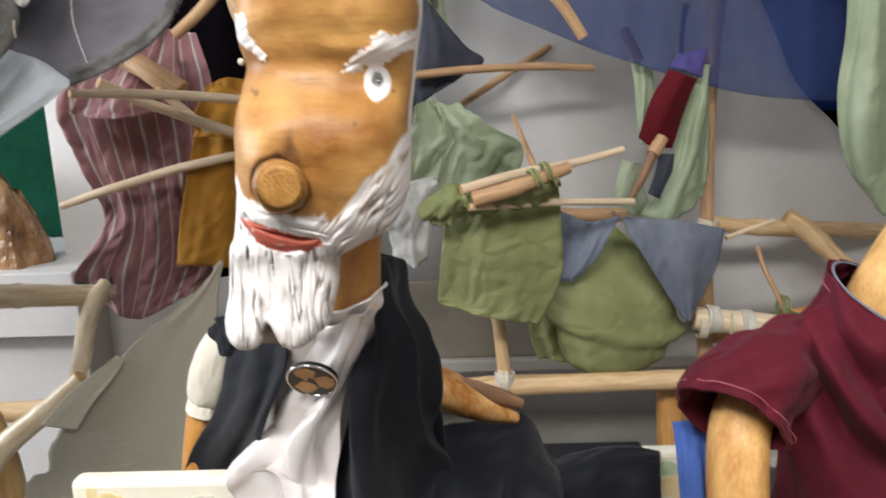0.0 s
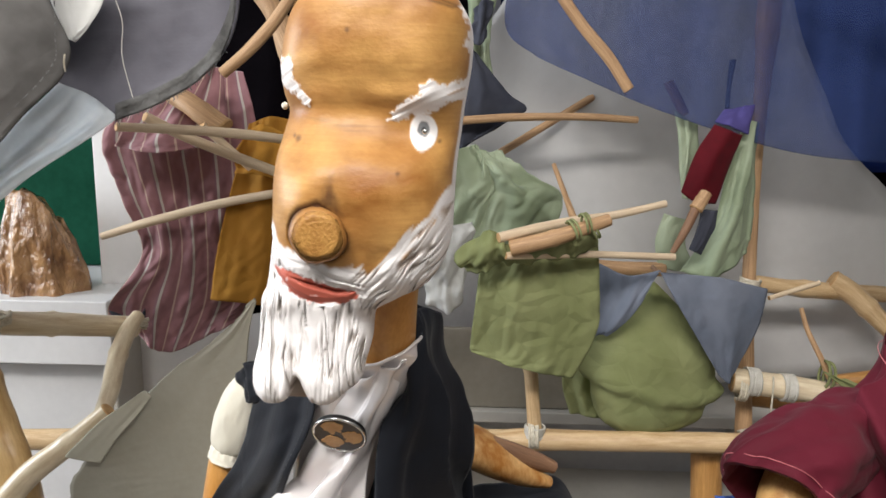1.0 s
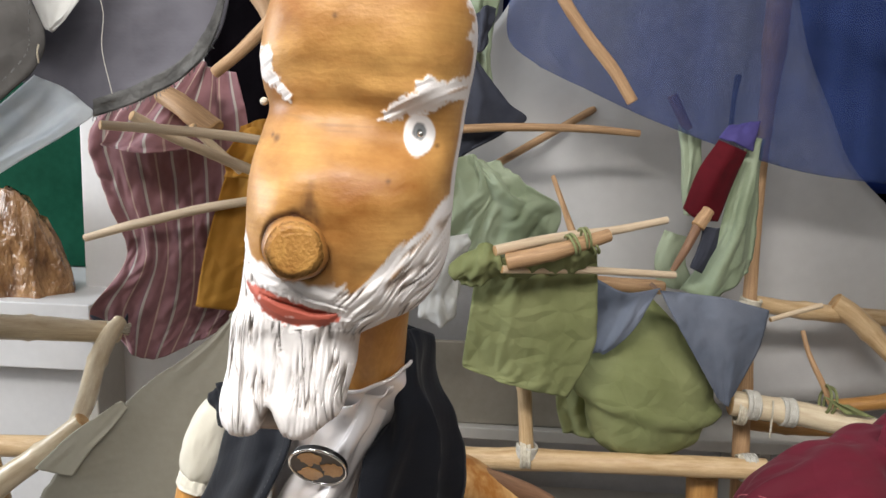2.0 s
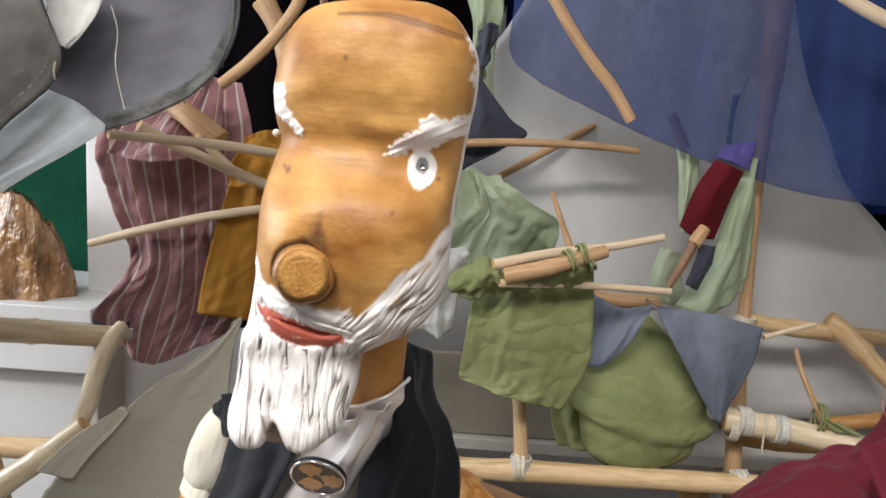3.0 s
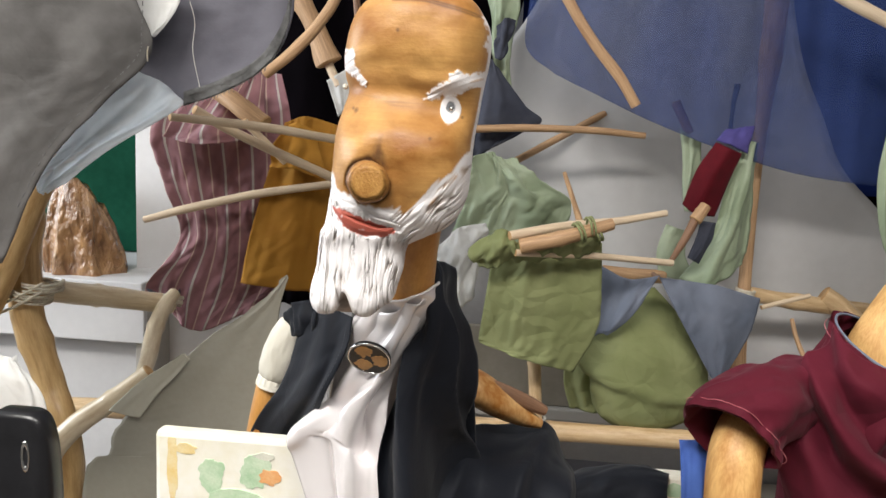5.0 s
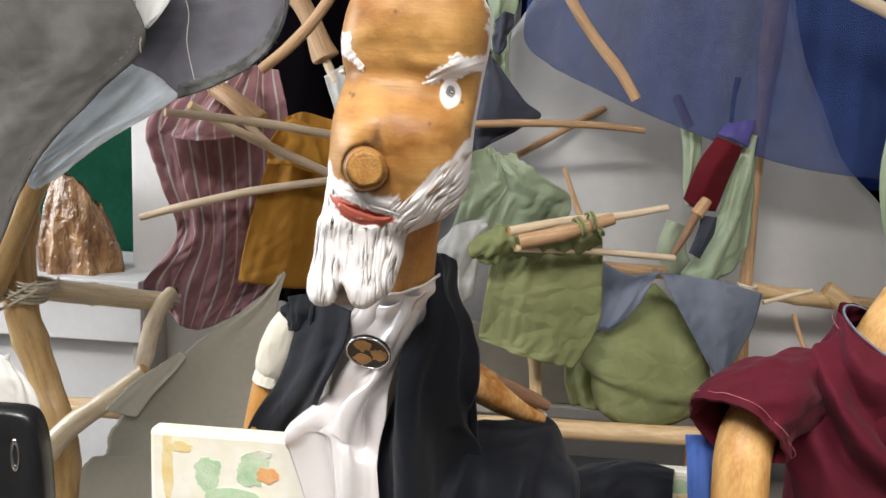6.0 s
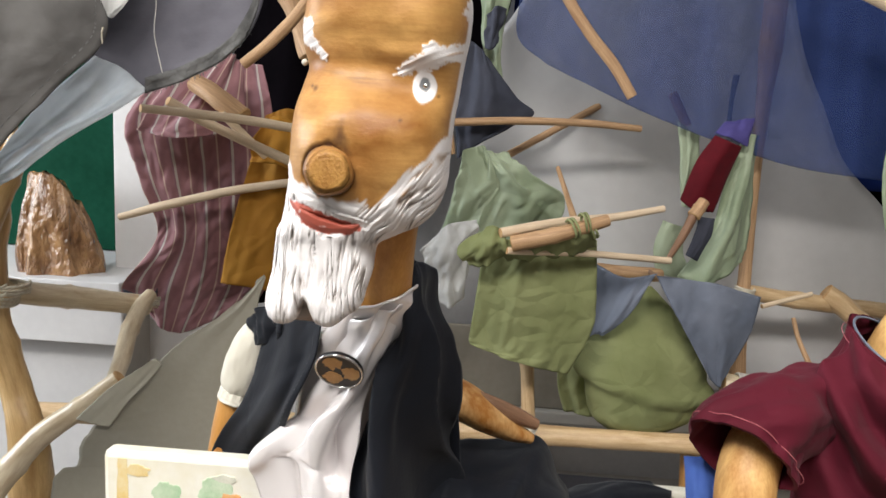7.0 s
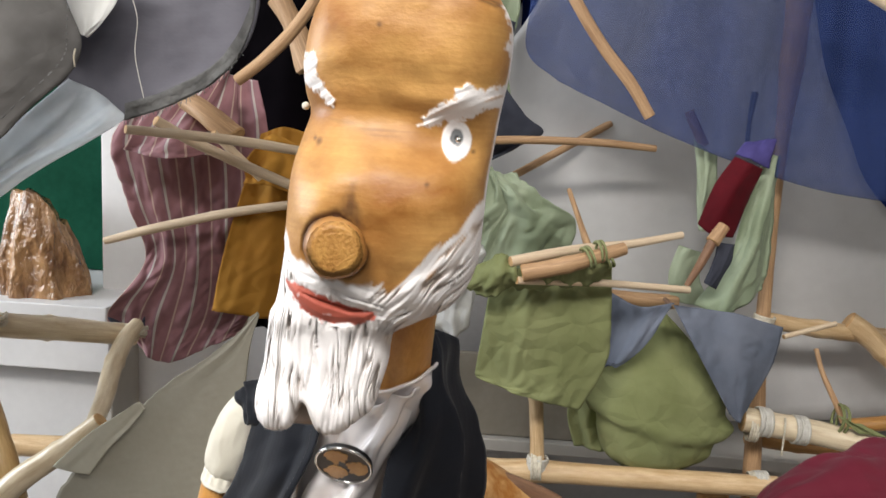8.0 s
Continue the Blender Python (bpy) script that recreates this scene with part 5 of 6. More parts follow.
part("wrap", mk, GREENC, green)
stick(green, [(0.014, 1.200, 1.109), (0.102, 1.240, 1.125), (0.199, 1.290, 1.134), (0.283, 1.322, 1.149)], (0.0078, 0.0075, 0.007, 0.006), STICKL)
stick(green, [(0.033, 1.200, 1.093), (0.100, 1.200, 1.111), (0.179, 1.220, 1.136)], (0.013, 0.0125, 0.0095), STICK, knots=1)
stick(green, [(0.025, 1.200, 1.082), (0.152, 1.250, 1.077), (0.300, 1.315, 1.063)], (0.006, 0.0058, 0.006), STICKL)
stick(green, [(0.110, 1.420, 1.203), (0.125, 1.360, 1.158), (0.136, 1.260, 1.117)], (0.004, 0.005, 0.006), STICK)
stick(green, [(-0.033, 1.520, 1.151), (-0.019, 1.500, 1.051)], 0.0055, STICK)
mk = Maker()
for k, (c, w) in enumerate((((0.144, 1.212, 1.131), 0.015), ((0.126, 1.205, 1.122), 0.016), ((0.155, 1.220, 1.119), 0.014))):
    coil(mk, c, (1, 0.3, 0.15 + 0.2 * k), w, 2, 0.006, 0.0022, 0, k + 0.5)
part("tie", mk, GREENC, green, "green cloth tie")

# sage cloth costume behind
sage = thing("sage_costume", (0.05, 1.45, 1.25), "pale sage satin puppet costume with crossed sticks", "costume", "hung costumes")
mk = cloth(Maker(), [[(-0.058, 1.450, 1.225), (-0.021, 1.440, 1.238), (0.017, 1.460, 1.224)], [(-0.070, 1.460, 1.153), (0.004, 1.420, 1.177), (0.069, 1.450, 1.179)], [(-0.100, 1.480, 1.060), (-0.002, 1.430, 1.106), (0.126, 1.450, 1.150)], [(-0.099, 1.500, 1.011), (-0.008, 1.460, 1.030), (0.119, 1.470, 1.087)]],
           70, 70, 0.015, 4.2, 1.4, 0.005, 0.002, 0, 6.6, bias=lambda u, v: 0.012 * abs(math.sin(u * 7 - v * 4 + fuzz(u * 3, v * 3, 2))) - 0.006)
part("robe", mk, SAGE, sage)
part("shirt", cloth(Maker(), [[(-0.125, 1.400, 1.043), (-0.084, 1.380, 1.091), (-0.031, 1.400, 1.103)], [(-0.118, 1.400, 1.006), (-0.069, 1.375, 1.024), (-0.023, 1.400, 1.077)], [(-0.112, 1.410, 0.949), (-0.060, 1.400, 0.942), (-0.025, 1.420, 1.008)]], 30, 30, 0.012, 3, 2, 0.004, 0.002, 0, 9.2), WHITEC, sage, "crumpled white cloth")
stick(sage, [(-0.109, 1.450, 1.272), (0.030, 1.480, 1.282), (0.161, 1.500, 1.284), (0.267, 1.520, 1.279)], (0.0075, 0.0075, 0.007, 0.0065), STICK)
stick(sage, [(-0.031, 1.550, 1.185), (0.070, 1.600, 1.244), (0.201, 1.650, 1.321)], (0.0075, 0.0075, 0.008), STICK)
stick(sage, [(-0.098, 1.450, 1.297), (-0.084, 1.450, 1.216)], 0.008, STICK)

slate = thing("slate_cloth", (0.0, 1.5, 1.45), "dark slate blue cloth with a pointed corner", "cloth")
part("flap", cloth(Maker(), [[(-0.067, 1.500, 1.429), (-0.044, 1.490, 1.413), (-0.026, 1.490, 1.393)], [(-0.082, 1.500, 1.315), (-0.027, 1.480, 1.328), (0.032, 1.490, 1.326)], [(-0.079, 1.500, 1.261), (-0.034, 1.490, 1.250), (0.065, 1.500, 1.291)], [(-0.076, 1.500, 1.205), (-0.054, 1.500, 1.223), (-0.022, 1.500, 1.244)]], 30, 30, 0.008, 3, 1, 0.002, 0.002, 0, 3.9), DARKG, slate)
part("ribbon", cloth(Maker(), [[(-0.064, 1.500, 1.591), (-0.034, 1.490, 1.590), (-0.004, 1.500, 1.593)], [(-0.052, 1.500, 1.508), (-0.023, 1.480, 1.507), (0.004, 1.500, 1.506)], [(-0.043, 1.500, 1.435), (-0.023, 1.490, 1.430), (-0.007, 1.500, 1.426)], [(-0.035, 1.500, 1.371), (-0.019, 1.500, 1.356), (0.004, 1.500, 1.347)]], 20, 30, 0.01, 3, 2, 0.003, 0.002, 0, 1.9), SAGE, slate, "crumpled sage ribbon")
part("ribbon", cloth(Maker(), [[(-0.036, 1.470, 1.469), (-0.016, 1.460, 1.484), (0.003, 1.470, 1.481)], [(-0.035, 1.470, 1.412), (-0.021, 1.465, 1.407), (-0.009, 1.470, 1.423)]], 12, 16, 0.006, 3, 2, 0.003, 0.002, 0, 7.1), DARKG, slate)

# green sack with blue collar
sack = thing("green_sack", (0.25, 1.4, 1.0), "olive green cotton sack with two slate blue collar points", "sack", "hung costumes")
mk = Maker()
rings = []
cx, cz = 0.281, 0.0
levels = (((0.287, 1.450, 0.991), 0.012, 0.01), ((0.289, 1.440, 0.949), 0.055, 0.025), ((0.287, 1.420, 0.910), 0.09, 0.045), ((0.288, 1.410, 0.869), 0.113, 0.055), ((0.291, 1.410, 0.824), 0.118, 0.06), ((0.294, 1.410, 0.785), 0.117, 0.06), ((0.295, 1.410, 0.750), 0.098, 0.05), ((0.296, 1.410, 0.728), 0.06, 0.03))
prof = spline([(*c, w, d) for c, w, d in levels], 44)
for i, (x, y, z, w, d) in enumerate(prof):
    ring = []
    for k in range(72):
        a = 2 * math.pi * k / 72
        v = i / 43
        crease = 0.60 + 0.10 * math.cos(a + 0.6)
        f = 1 - 0.10 * min(1, max(0, (v - crease) / 0.03)) + 0.10 * math.exp(-((v - crease + 0.05) / 0.05) ** 2) + 0.03 * math.exp(-((v - 0.42 - 0.12 * math.cos(a - 0.5)) / 0.03) ** 2) + 0.10 * fuzz(math.cos(a) * 2.2, math.sin(a) * 2.2 + i * 0.02, 4 + i * 0.03) + 0.05 * fuzz(math.cos(a) * 3, i * 0.17, 1.5 + math.sin(a) * 2)
        sag = 0.006 * math.sin(a * 1.0 + 1.0) * (i / 43) + 0.004 * fuzz(a * 2, i * 0.1, 8)
        ring.append((x + w * f * math.cos(a), y + d * f * math.sin(a), z + sag))
    rings.append(ring)
part("bag", loft(mk, rings), GREENC, sack)
part("back_flap", cloth(Maker(), [[(0.142, 1.430, 0.896), (0.185, 1.430, 0.899)], [(0.138, 1.430, 0.805), (0.194, 1.430, 0.787)], [(0.154, 1.430, 0.744), (0.209, 1.430, 0.737)]], 14, 20, 0.006, 2, 1, 0.002), GREENC, sack)
part("collar", cloth(Maker(), [[(0.287, 1.355, 1.029), (0.380, 1.365, 1.021), (0.484, 1.400, 0.994)], [(0.315, 1.345, 0.979), (0.390, 1.350, 0.978), (0.475, 1.390, 0.943)], [(0.350, 1.345, 0.924), (0.402, 1.350, 0.916), (0.450, 1.380, 0.890)], [(0.398, 1.360, 0.849), (0.414, 1.365, 0.835), (0.424, 1.370, 0.843)]], 40, 40, 0.004, 3, 1, 0.0018, 0.0025, 0, 2.7), BLUEG, sack, "slate blue collar point")
part("collar", cloth(Maker(), [[(0.187, 1.380, 1.041), (0.235, 1.370, 1.020), (0.292, 1.370, 1.029)], [(0.184, 1.380, 0.977), (0.232, 1.360, 0.980), (0.271, 1.360, 0.998)], [(0.182, 1.380, 0.913), (0.212, 1.360, 0.926), (0.254, 1.360, 0.966)], [(0.185, 1.380, 0.904), (0.204, 1.370, 0.912), (0.227, 1.365, 0.931)]], 40, 34, 0.008, 2, 1, 0.002, 0.0025, 0, 5.7), BLUEG, sack, "slate blue collar point")
stick(sack, [(0.289, 1.360, 1.025), (0.299, 1.470, 1.015)], 0.004, STICKD, "peg")
stick(sack, [(0.205, 1.500, 1.007), (0.261, 1.500, 1.005), (0.327, 1.500, 1.006)], 0.014, STICK)
stick(sack, [(0.493, 1.420, 0.973), (0.589, 1.450, 0.996)], 0.0045, STICKL)

# red costume peg
red = thing("red_costume", (0.42, 1.45, 1.3), "dark red and violet puppet costume with pale sage satin lining", "costume", "hung costumes")
part("bodice", cloth(Maker(), [[(0.382, 1.430, 1.274), (0.408, 1.420, 1.263), (0.430, 1.430, 1.256)], [(0.354, 1.430, 1.223), (0.381, 1.410, 1.216), (0.413, 1.430, 1.201)], [(0.332, 1.430, 1.157), (0.355, 1.420, 1.141), (0.392, 1.430, 1.137)]], 24, 30, 0.002, 2, 1, 0.0004, 0.003, 0, 4.1), REDC, red)
part("collar", cloth(Maker(), [[(0.405, 1.460, 1.300), (0.435, 1.460, 1.304), (0.457, 1.460, 1.307)], [(0.384, 1.435, 1.279), (0.416, 1.430, 1.268), (0.443, 1.440, 1.257)]], 20, 14, 0.003, 3, 1, 0.001, 0.003, 0, 4.5), PURPLE, red)
part("lining", cloth(Maker(), [[(0.443, 1.460, 1.284), (0.462, 1.470, 1.278), (0.472, 1.480, 1.278)], [(0.414, 1.450, 1.194), (0.445, 1.450, 1.191), (0.472, 1.480, 1.190)], [(0.395, 1.450, 1.097), (0.428, 1.430, 1.102), (0.470, 1.470, 1.088)], [(0.343, 1.450, 1.012), (0.402, 1.430, 1.004), (0.461, 1.460, 1.045)]], 34, 40, 0.01, 3, 1, 0.002, 0.002, 0, 2.9), SAGE, red, "pale sage satin lining")
part("lining", cloth(Maker(), [[(0.329, 1.500, 1.299), (0.346, 1.490, 1.284), (0.371, 1.500, 1.272)], [(0.341, 1.500, 1.240), (0.353, 1.490, 1.235), (0.373, 1.500, 1.230)], [(0.344, 1.500, 1.190), (0.354, 1.490, 1.185), (0.372, 1.500, 1.180)], [(0.352, 1.500, 1.140), (0.358, 1.490, 1.138), (0.369, 1.500, 1.136)]], 20, 40, 0.004, 3, 1, 0.001, 0.002, 0, 3.4), SAGE, red, "pale sage satin lining")
part("lining", cloth(Maker(), [[(0.322, 1.500, 1.110), (0.340, 1.490, 1.105), (0.358, 1.500, 1.100)], [(0.308, 1.500, 1.060), (0.330, 1.490, 1.055), (0.362, 1.500, 1.052)], [(0.315, 1.500, 1.011), (0.347, 1.490, 1.004), (0.382, 1.500, 1.004)]], 20, 30, 0.006, 2, 1, 0.001, 0.002, 0, 5.4), SAGE, red, "pale sage satin lining")
part("pouch", cloth(Maker(), [[(0.362, 1.400, 1.131), (0.392, 1.410, 1.128)], [(0.356, 1.400, 1.096), (0.385, 1.410, 1.091)], [(0.345, 1.400, 1.061), (0.367, 1.410, 1.050)]], 12, 20, 0.003, 2, 1, 0.001, 0.004, 0, 1.4), DARKG, red, "dark blue pouch")
stick(red, [(0.367, 1.400, 1.159), (0.349, 1.390, 1.133)], (0.0105, 0.012), STICK, "peg", knots=1)
stick(red, [(0.354, 1.395, 1.143), (0.334, 1.385, 1.100), (0.312, 1.380, 1.058)], (0.009, 0.008, 0.005), STICKD)
stick(red, [(0.322, 1.530, 1.347), (0.352, 1.520, 1.289)], 0.009, STICKD)
part("brush", tube(Maker(), [(0.455, 1.600, 1.390), (0.451, 1.600, 1.350), (0.450, 1.600, 1.299)], (0.012, 0.009, 0.008), 10, 12, 0.1, 0, 1.0, 0.5), [DARKG, DARKG], red, "grey brush handle")

pale = thing("pale_costume", (0.8, 1.4, 1.6), "pale sage puppet costume hanging from a stick", "costume", "hung costumes")
part("robe", cloth(Maker(), [[(0.652, 1.380, 1.496), (0.704, 1.380, 1.495), (0.777, 1.400, 1.496)], [(0.658, 1.380, 1.337), (0.702, 1.360, 1.327), (0.796, 1.400, 1.327)], [(0.653, 1.380, 1.218), (0.700, 1.350, 1.210), (0.809, 1.400, 1.206)], [(0.683, 1.390, 1.102), (0.717, 1.360, 1.097), (0.822, 1.400, 1.090)], [(0.745, 1.400, 1.026), (0.763, 1.380, 1.020), (0.831, 1.400, 1.016)]], 30, 50, 0.01, 3, 1, 0.002, 0.002, 0, 6.3), SAGE, pale)

# blue gauze
GAUZE = bpy.data.materials.new("blue_gauze")
GAUZE.use_nodes = True
gn, gl = GAUZE.node_tree.nodes, GAUZE.node_tree.links
gb = gn["Principled BSDF"]
gb.inputs["Base Color"].default_value, gb.inputs["Roughness"].default_value = (0.05, 0.08, 0.23, 1), 0.9
gb.inputs["Specular IOR Level"].default_value = 0.05
gno = gn.new("ShaderNodeTexNoise")
gno.inputs["Scale"].default_value, gno.inputs["Detail"].default_value = 14, 5
gma = gn.new("ShaderNodeMapRange")
gma.inputs["To Min"].default_value, gma.inputs["To Max"].default_value = 0.36, 0.54
gl.new(gno.outputs["Fac"], gma.inputs["Value"])
gl.new(gma.outputs[0], gb.inputs["Alpha"])
hang("gauze_curtain", [[(0.010, 1.470, 1.786), (0.316, 1.470, 1.793), (0.511, 1.470, 1.798), (0.654, 1.470, 1.801)], [(0.025, 1.470, 1.540), (0.311, 1.470, 1.539), (0.492, 1.470, 1.546), (0.688, 1.470, 1.554)], [(0.024, 1.470, 1.435), (0.294, 1.470, 1.406), (0.504, 1.470, 1.355), (0.700, 1.470, 1.324)], [(0.081, 1.470, 1.386), (0.294, 1.470, 1.297), (0.519, 1.470, 1.228), (0.716, 1.470, 1.205)]],
     GAUZE, "thin translucent blue gauze curtain", nu=60, nv=40, fold=0.006, fu=9, thick=0.0004)
hang("white_sheet", [[(0.160, 1.650, 2.000), (0.310, 1.650, 2.000), (0.470, 1.650, 2.010)], [(0.130, 1.650, 1.850), (0.310, 1.650, 1.850), (0.500, 1.650, 1.860)], [(0.095, 1.650, 1.700), (0.310, 1.650, 1.700), (0.530, 1.650, 1.710)], [(0.062, 1.650, 1.585), (0.310, 1.650, 1.585), (0.555, 1.650, 1.595)], [(0.018, 1.650, 1.500), (0.306, 1.650, 1.500), (0.575, 1.650, 1.510)], [(-0.035, 1.650, 1.420), (0.303, 1.650, 1.420), (0.600, 1.650, 1.430)], [(-0.058, 1.650, 1.320), (0.300, 1.650, 1.320), (0.650, 1.650, 1.330)], [(-0.059, 1.650, 1.220), (0.300, 1.650, 1.220), (0.700, 1.650, 1.230)], [(0.020, 1.650, 1.010), (0.350, 1.650, 1.030), (0.800, 1.650, 1.130)], [(0.040, 1.650, 0.797), (0.396, 1.650, 0.831), (0.895, 1.650, 0.993)], [(0.040, 1.650, 0.692), (0.406, 1.650, 0.729), (1.220, 1.650, 0.796)]],
             PAPER, "white paper backdrop sheet with a slanting edge", "backdrop sheet", nu=40, nv=40, fold=0.006, fu=3)

# wrapped log on the shelf
WRAP = mat("wrapped_bark", (0.15, 0.062, 0.02), (0.46, 0.25, 0.105), 0.24, 34, (1, 1, 0.55), 1.0, 55, coat=0.7, bump_dist=0.02)
WRAP.node_tree.nodes["Principled BSDF"].inputs["Specular IOR Level"].default_value = 0.6
mk = Maker()
rings = []
top, base_p = (-0.924, 1.560, 1.111), (-0.915, 1.560, 0.902)
for i in range(40):
    f = i / 39
    ring = []
    for k in range(64):
        q = 2 * math.pi * k / 64
        cut = 1.0 - 0.30 * max(0.0, math.cos(q - 0.3)) - 0.10 * abs(fuzz(q * 1.3, 2, 5))
        z = base_p[2] - 0.012 + (top[2] + 0.03 - base_p[2]) * f * cut
        w = 0.083 * (1.06 - 0.28 * f - 0.45 * max(0, f - 0.72)) * (1 + 0.22 * fuzz(math.cos(q) * 1.9, math.sin(q) * 1.9, f * 1.4) + 0.2 * fuzz(math.cos(q) * 5, math.sin(q) * 5, f * 2))
        ring.append((base_p[0] - 0.012 - 0.012 * f + w * math.cos(q), 1.61 + w * 0.7 * math.sin(q), z))
    rings.append(ring)
single("wrapped_log", loft(mk, rings), WRAP, (base_p[0], 1.61, base_p[2]), "brown bark log shrink-wrapped in clear film standing on the shelf", "log")

# cardboard
mk = cloth(Maker(), [[(-0.277, 0.930, 1.075), (-0.276, 0.930, 1.074), (-0.275, 0.930, 1.072)], [(-0.321, 0.930, 1.029), (-0.301, 0.930, 1.033), (-0.284, 0.930, 1.040)], [(-0.383, 0.930, 0.984), (-0.335, 0.930, 0.989), (-0.289, 0.930, 0.997)], [(-0.418, 0.930, 0.947), (-0.350, 0.930, 0.954), (-0.290, 0.930, 0.960)], [(-0.455, 0.930, 0.902), (-0.369, 0.930, 0.910), (-0.299, 0.930, 0.918)], [(-0.510, 0.930, 0.848), (-0.396, 0.930, 0.861), (-0.308, 0.930, 0.871)], [(-0.528, 0.930, 0.806), (-0.416, 0.930, 0.818), (-0.318, 0.930, 0.829)], [(-0.566, 0.930, 0.738), (-0.431, 0.930, 0.752), (-0.330, 0.930, 0.764)], [(-0.586, 0.930, 0.288), (-0.431, 0.930, 0.300), (-0.333, 0.930, 0.312)]],
           40, 130, 0.0012, 2, 1, 0.0003, 0.003, 0, 1.1, torn=0.004)
cardboard = thing("cardboard_sheet", (-0.431, 0.920, 0.309), "torn grey cardboard sheet leaning on the poles", "cardboard")
part("sheet", mk, CARD, cardboard)
part("flap", cloth(Maker(), [[(-0.432, 0.922, 0.948), (-0.415, 0.922, 0.960), (-0.406, 0.922, 0.953)], [(-0.470, 0.922, 0.921), (-0.444, 0.922, 0.927), (-0.423, 0.922, 0.930)], [(-0.507, 0.922, 0.886), (-0.479, 0.922, 0.889), (-0.451, 0.922, 0.899)], [(-0.519, 0.922, 0.872), (-0.494, 0.922, 0.867), (-0.475, 0.922, 0.865)]], 20, 40, 0.0006, 2, 1, 0.0, 0.003, 0, 1.6, torn=0.002), CARDL, cardboard, "paler folded flap")

# grey canvas sails
LINING = mat("pale_gauze_lining", (0.55, 0.6, 0.64), (0.88, 0.91, 0.94), 0.7, 34, bump=0.6, bump_scale=45, bump_dist=0.006)
shine = LINING.node_tree.nodes.new("ShaderNodeBsdfTranslucent")
shine.inputs["Color"].default_value = (0.93, 0.96, 0.98, 1)
halves = LINING.node_tree.nodes.new("ShaderNodeMixShader")
halves.inputs[0].default_value = 0.5
LINING.node_tree.links.new(LINING.node_tree.nodes["Principled BSDF"].outputs[0], halves.inputs[1])
LINING.node_tree.links.new(shine.outputs[0], halves.inputs[2])
LINING.node_tree.links.new(halves.outputs[0], LINING.node_tree.nodes["Material Output"].inputs["Surface"])
canvas = thing("grey_canvas_sail", (-0.4, 0.65, 1.75), "big grey canvas cloth with a stitched hem hanging down", "sail", "canvas sails")
main_canvas = part("canvas", cloth(Maker(), [[(-0.704, 0.620, 1.603), (-0.512, 0.640, 1.615), (-0.369, 0.660, 1.626)], [(-0.700, 0.600, 1.412), (-0.479, 0.620, 1.424), (-0.353, 0.650, 1.415)], [(-0.697, 0.590, 1.339), (-0.474, 0.600, 1.345), (-0.326, 0.640, 1.338)], [(-0.692, 0.580, 1.280), (-0.497, 0.600, 1.286), (-0.363, 0.620, 1.288)], [(-0.689, 0.570, 1.192), (-0.520, 0.590, 1.210), (-0.407, 0.600, 1.231)], [(-0.695, 0.570, 1.125), (-0.543, 0.580, 1.129), (-0.446, 0.590, 1.139)]],
                     60, 60, 0.008, 3, 1, 0.002, 0.002, 0, 2.0), SAIL, canvas)
back_sail = thing("pale_canvas_sail", (-0.3, 0.75, 1.75), "lavender grey canvas cloth with a frayed rounded hem", "sail", "canvas sails")
back_canvas = part("canvas", cloth(Maker(), [[(-0.439, 0.740, 1.612), (-0.344, 0.760, 1.622), (-0.232, 0.750, 1.620)], [(-0.425, 0.730, 1.439), (-0.333, 0.750, 1.447), (-0.226, 0.740, 1.448)], [(-0.414, 0.720, 1.372), (-0.329, 0.740, 1.376), (-0.225, 0.730, 1.381)], [(-0.398, 0.710, 1.333), (-0.325, 0.730, 1.335), (-0.246, 0.720, 1.337)], [(-0.370, 0.700, 1.301), (-0.322, 0.710, 1.293), (-0.286, 0.715, 1.310)]],
                     50, 50, 0.006, 2, 1, 0.0012, 0.002, 0, 4.0), SAILB, back_sail)
part("hem", cloth(Maker(), [[(-0.224, 0.735, 1.437), (-0.227, 0.725, 1.383), (-0.248, 0.715, 1.341), (-0.285, 0.710, 1.317), (-0.321, 0.700, 1.302)], [(-0.222, 0.735, 1.437), (-0.223, 0.725, 1.376), (-0.241, 0.715, 1.333), (-0.282, 0.710, 1.305), (-0.321, 0.700, 1.288)]], 50, 8, 0.002, 8, 1, 0.002, 0.005, 0, 4.4), HEM, back_canvas, "frayed dark hem")
mk = Maker()
fray = spline([(-0.222, 0.733, 1.437), (-0.223, 0.723, 1.376), (-0.241, 0.713, 1.333), (-0.282, 0.708, 1.305), (-0.321, 0.698, 1.288)], 90)
for k, p in enumerate(fray):
    tip = (p[0] + 0.006 * fuzz(k * 0.9, 1, 4) + 0.001, p[1] - 0.002, p[2] - 0.002 - 0.006 * abs(fuzz(k * 1.3, 2, 4)))
    tube(mk, [tuple(p), tuple((p + np.array(tip)) / 2 + 0.001 * fuzz(k, 3, 3)), tip], 0.0003, 4, 5, 0, 0, k, end=None)
part("fringe", mk, HEM, back_canvas, "loose frayed threads")
part("lining", cloth(Maker(), [[(-0.362, 0.685, 1.320), (-0.336, 0.690, 1.308), (-0.319, 0.700, 1.291)], [(-0.397, 0.668, 1.280), (-0.361, 0.675, 1.276), (-0.335, 0.690, 1.277)], [(-0.426, 0.650, 1.238), (-0.398, 0.655, 1.242), (-0.373, 0.665, 1.248)], [(-0.442, 0.642, 1.211), (-0.427, 0.645, 1.212), (-0.408, 0.650, 1.219)], [(-0.441, 0.640, 1.200), (-0.437, 0.640, 1.199), (-0.432, 0.640, 1.203)]], 30, 30, 0.005, 3, 1, 0.003, 0.001, 0, 4.9), LINING, back_sail, "pale crumpled lining")
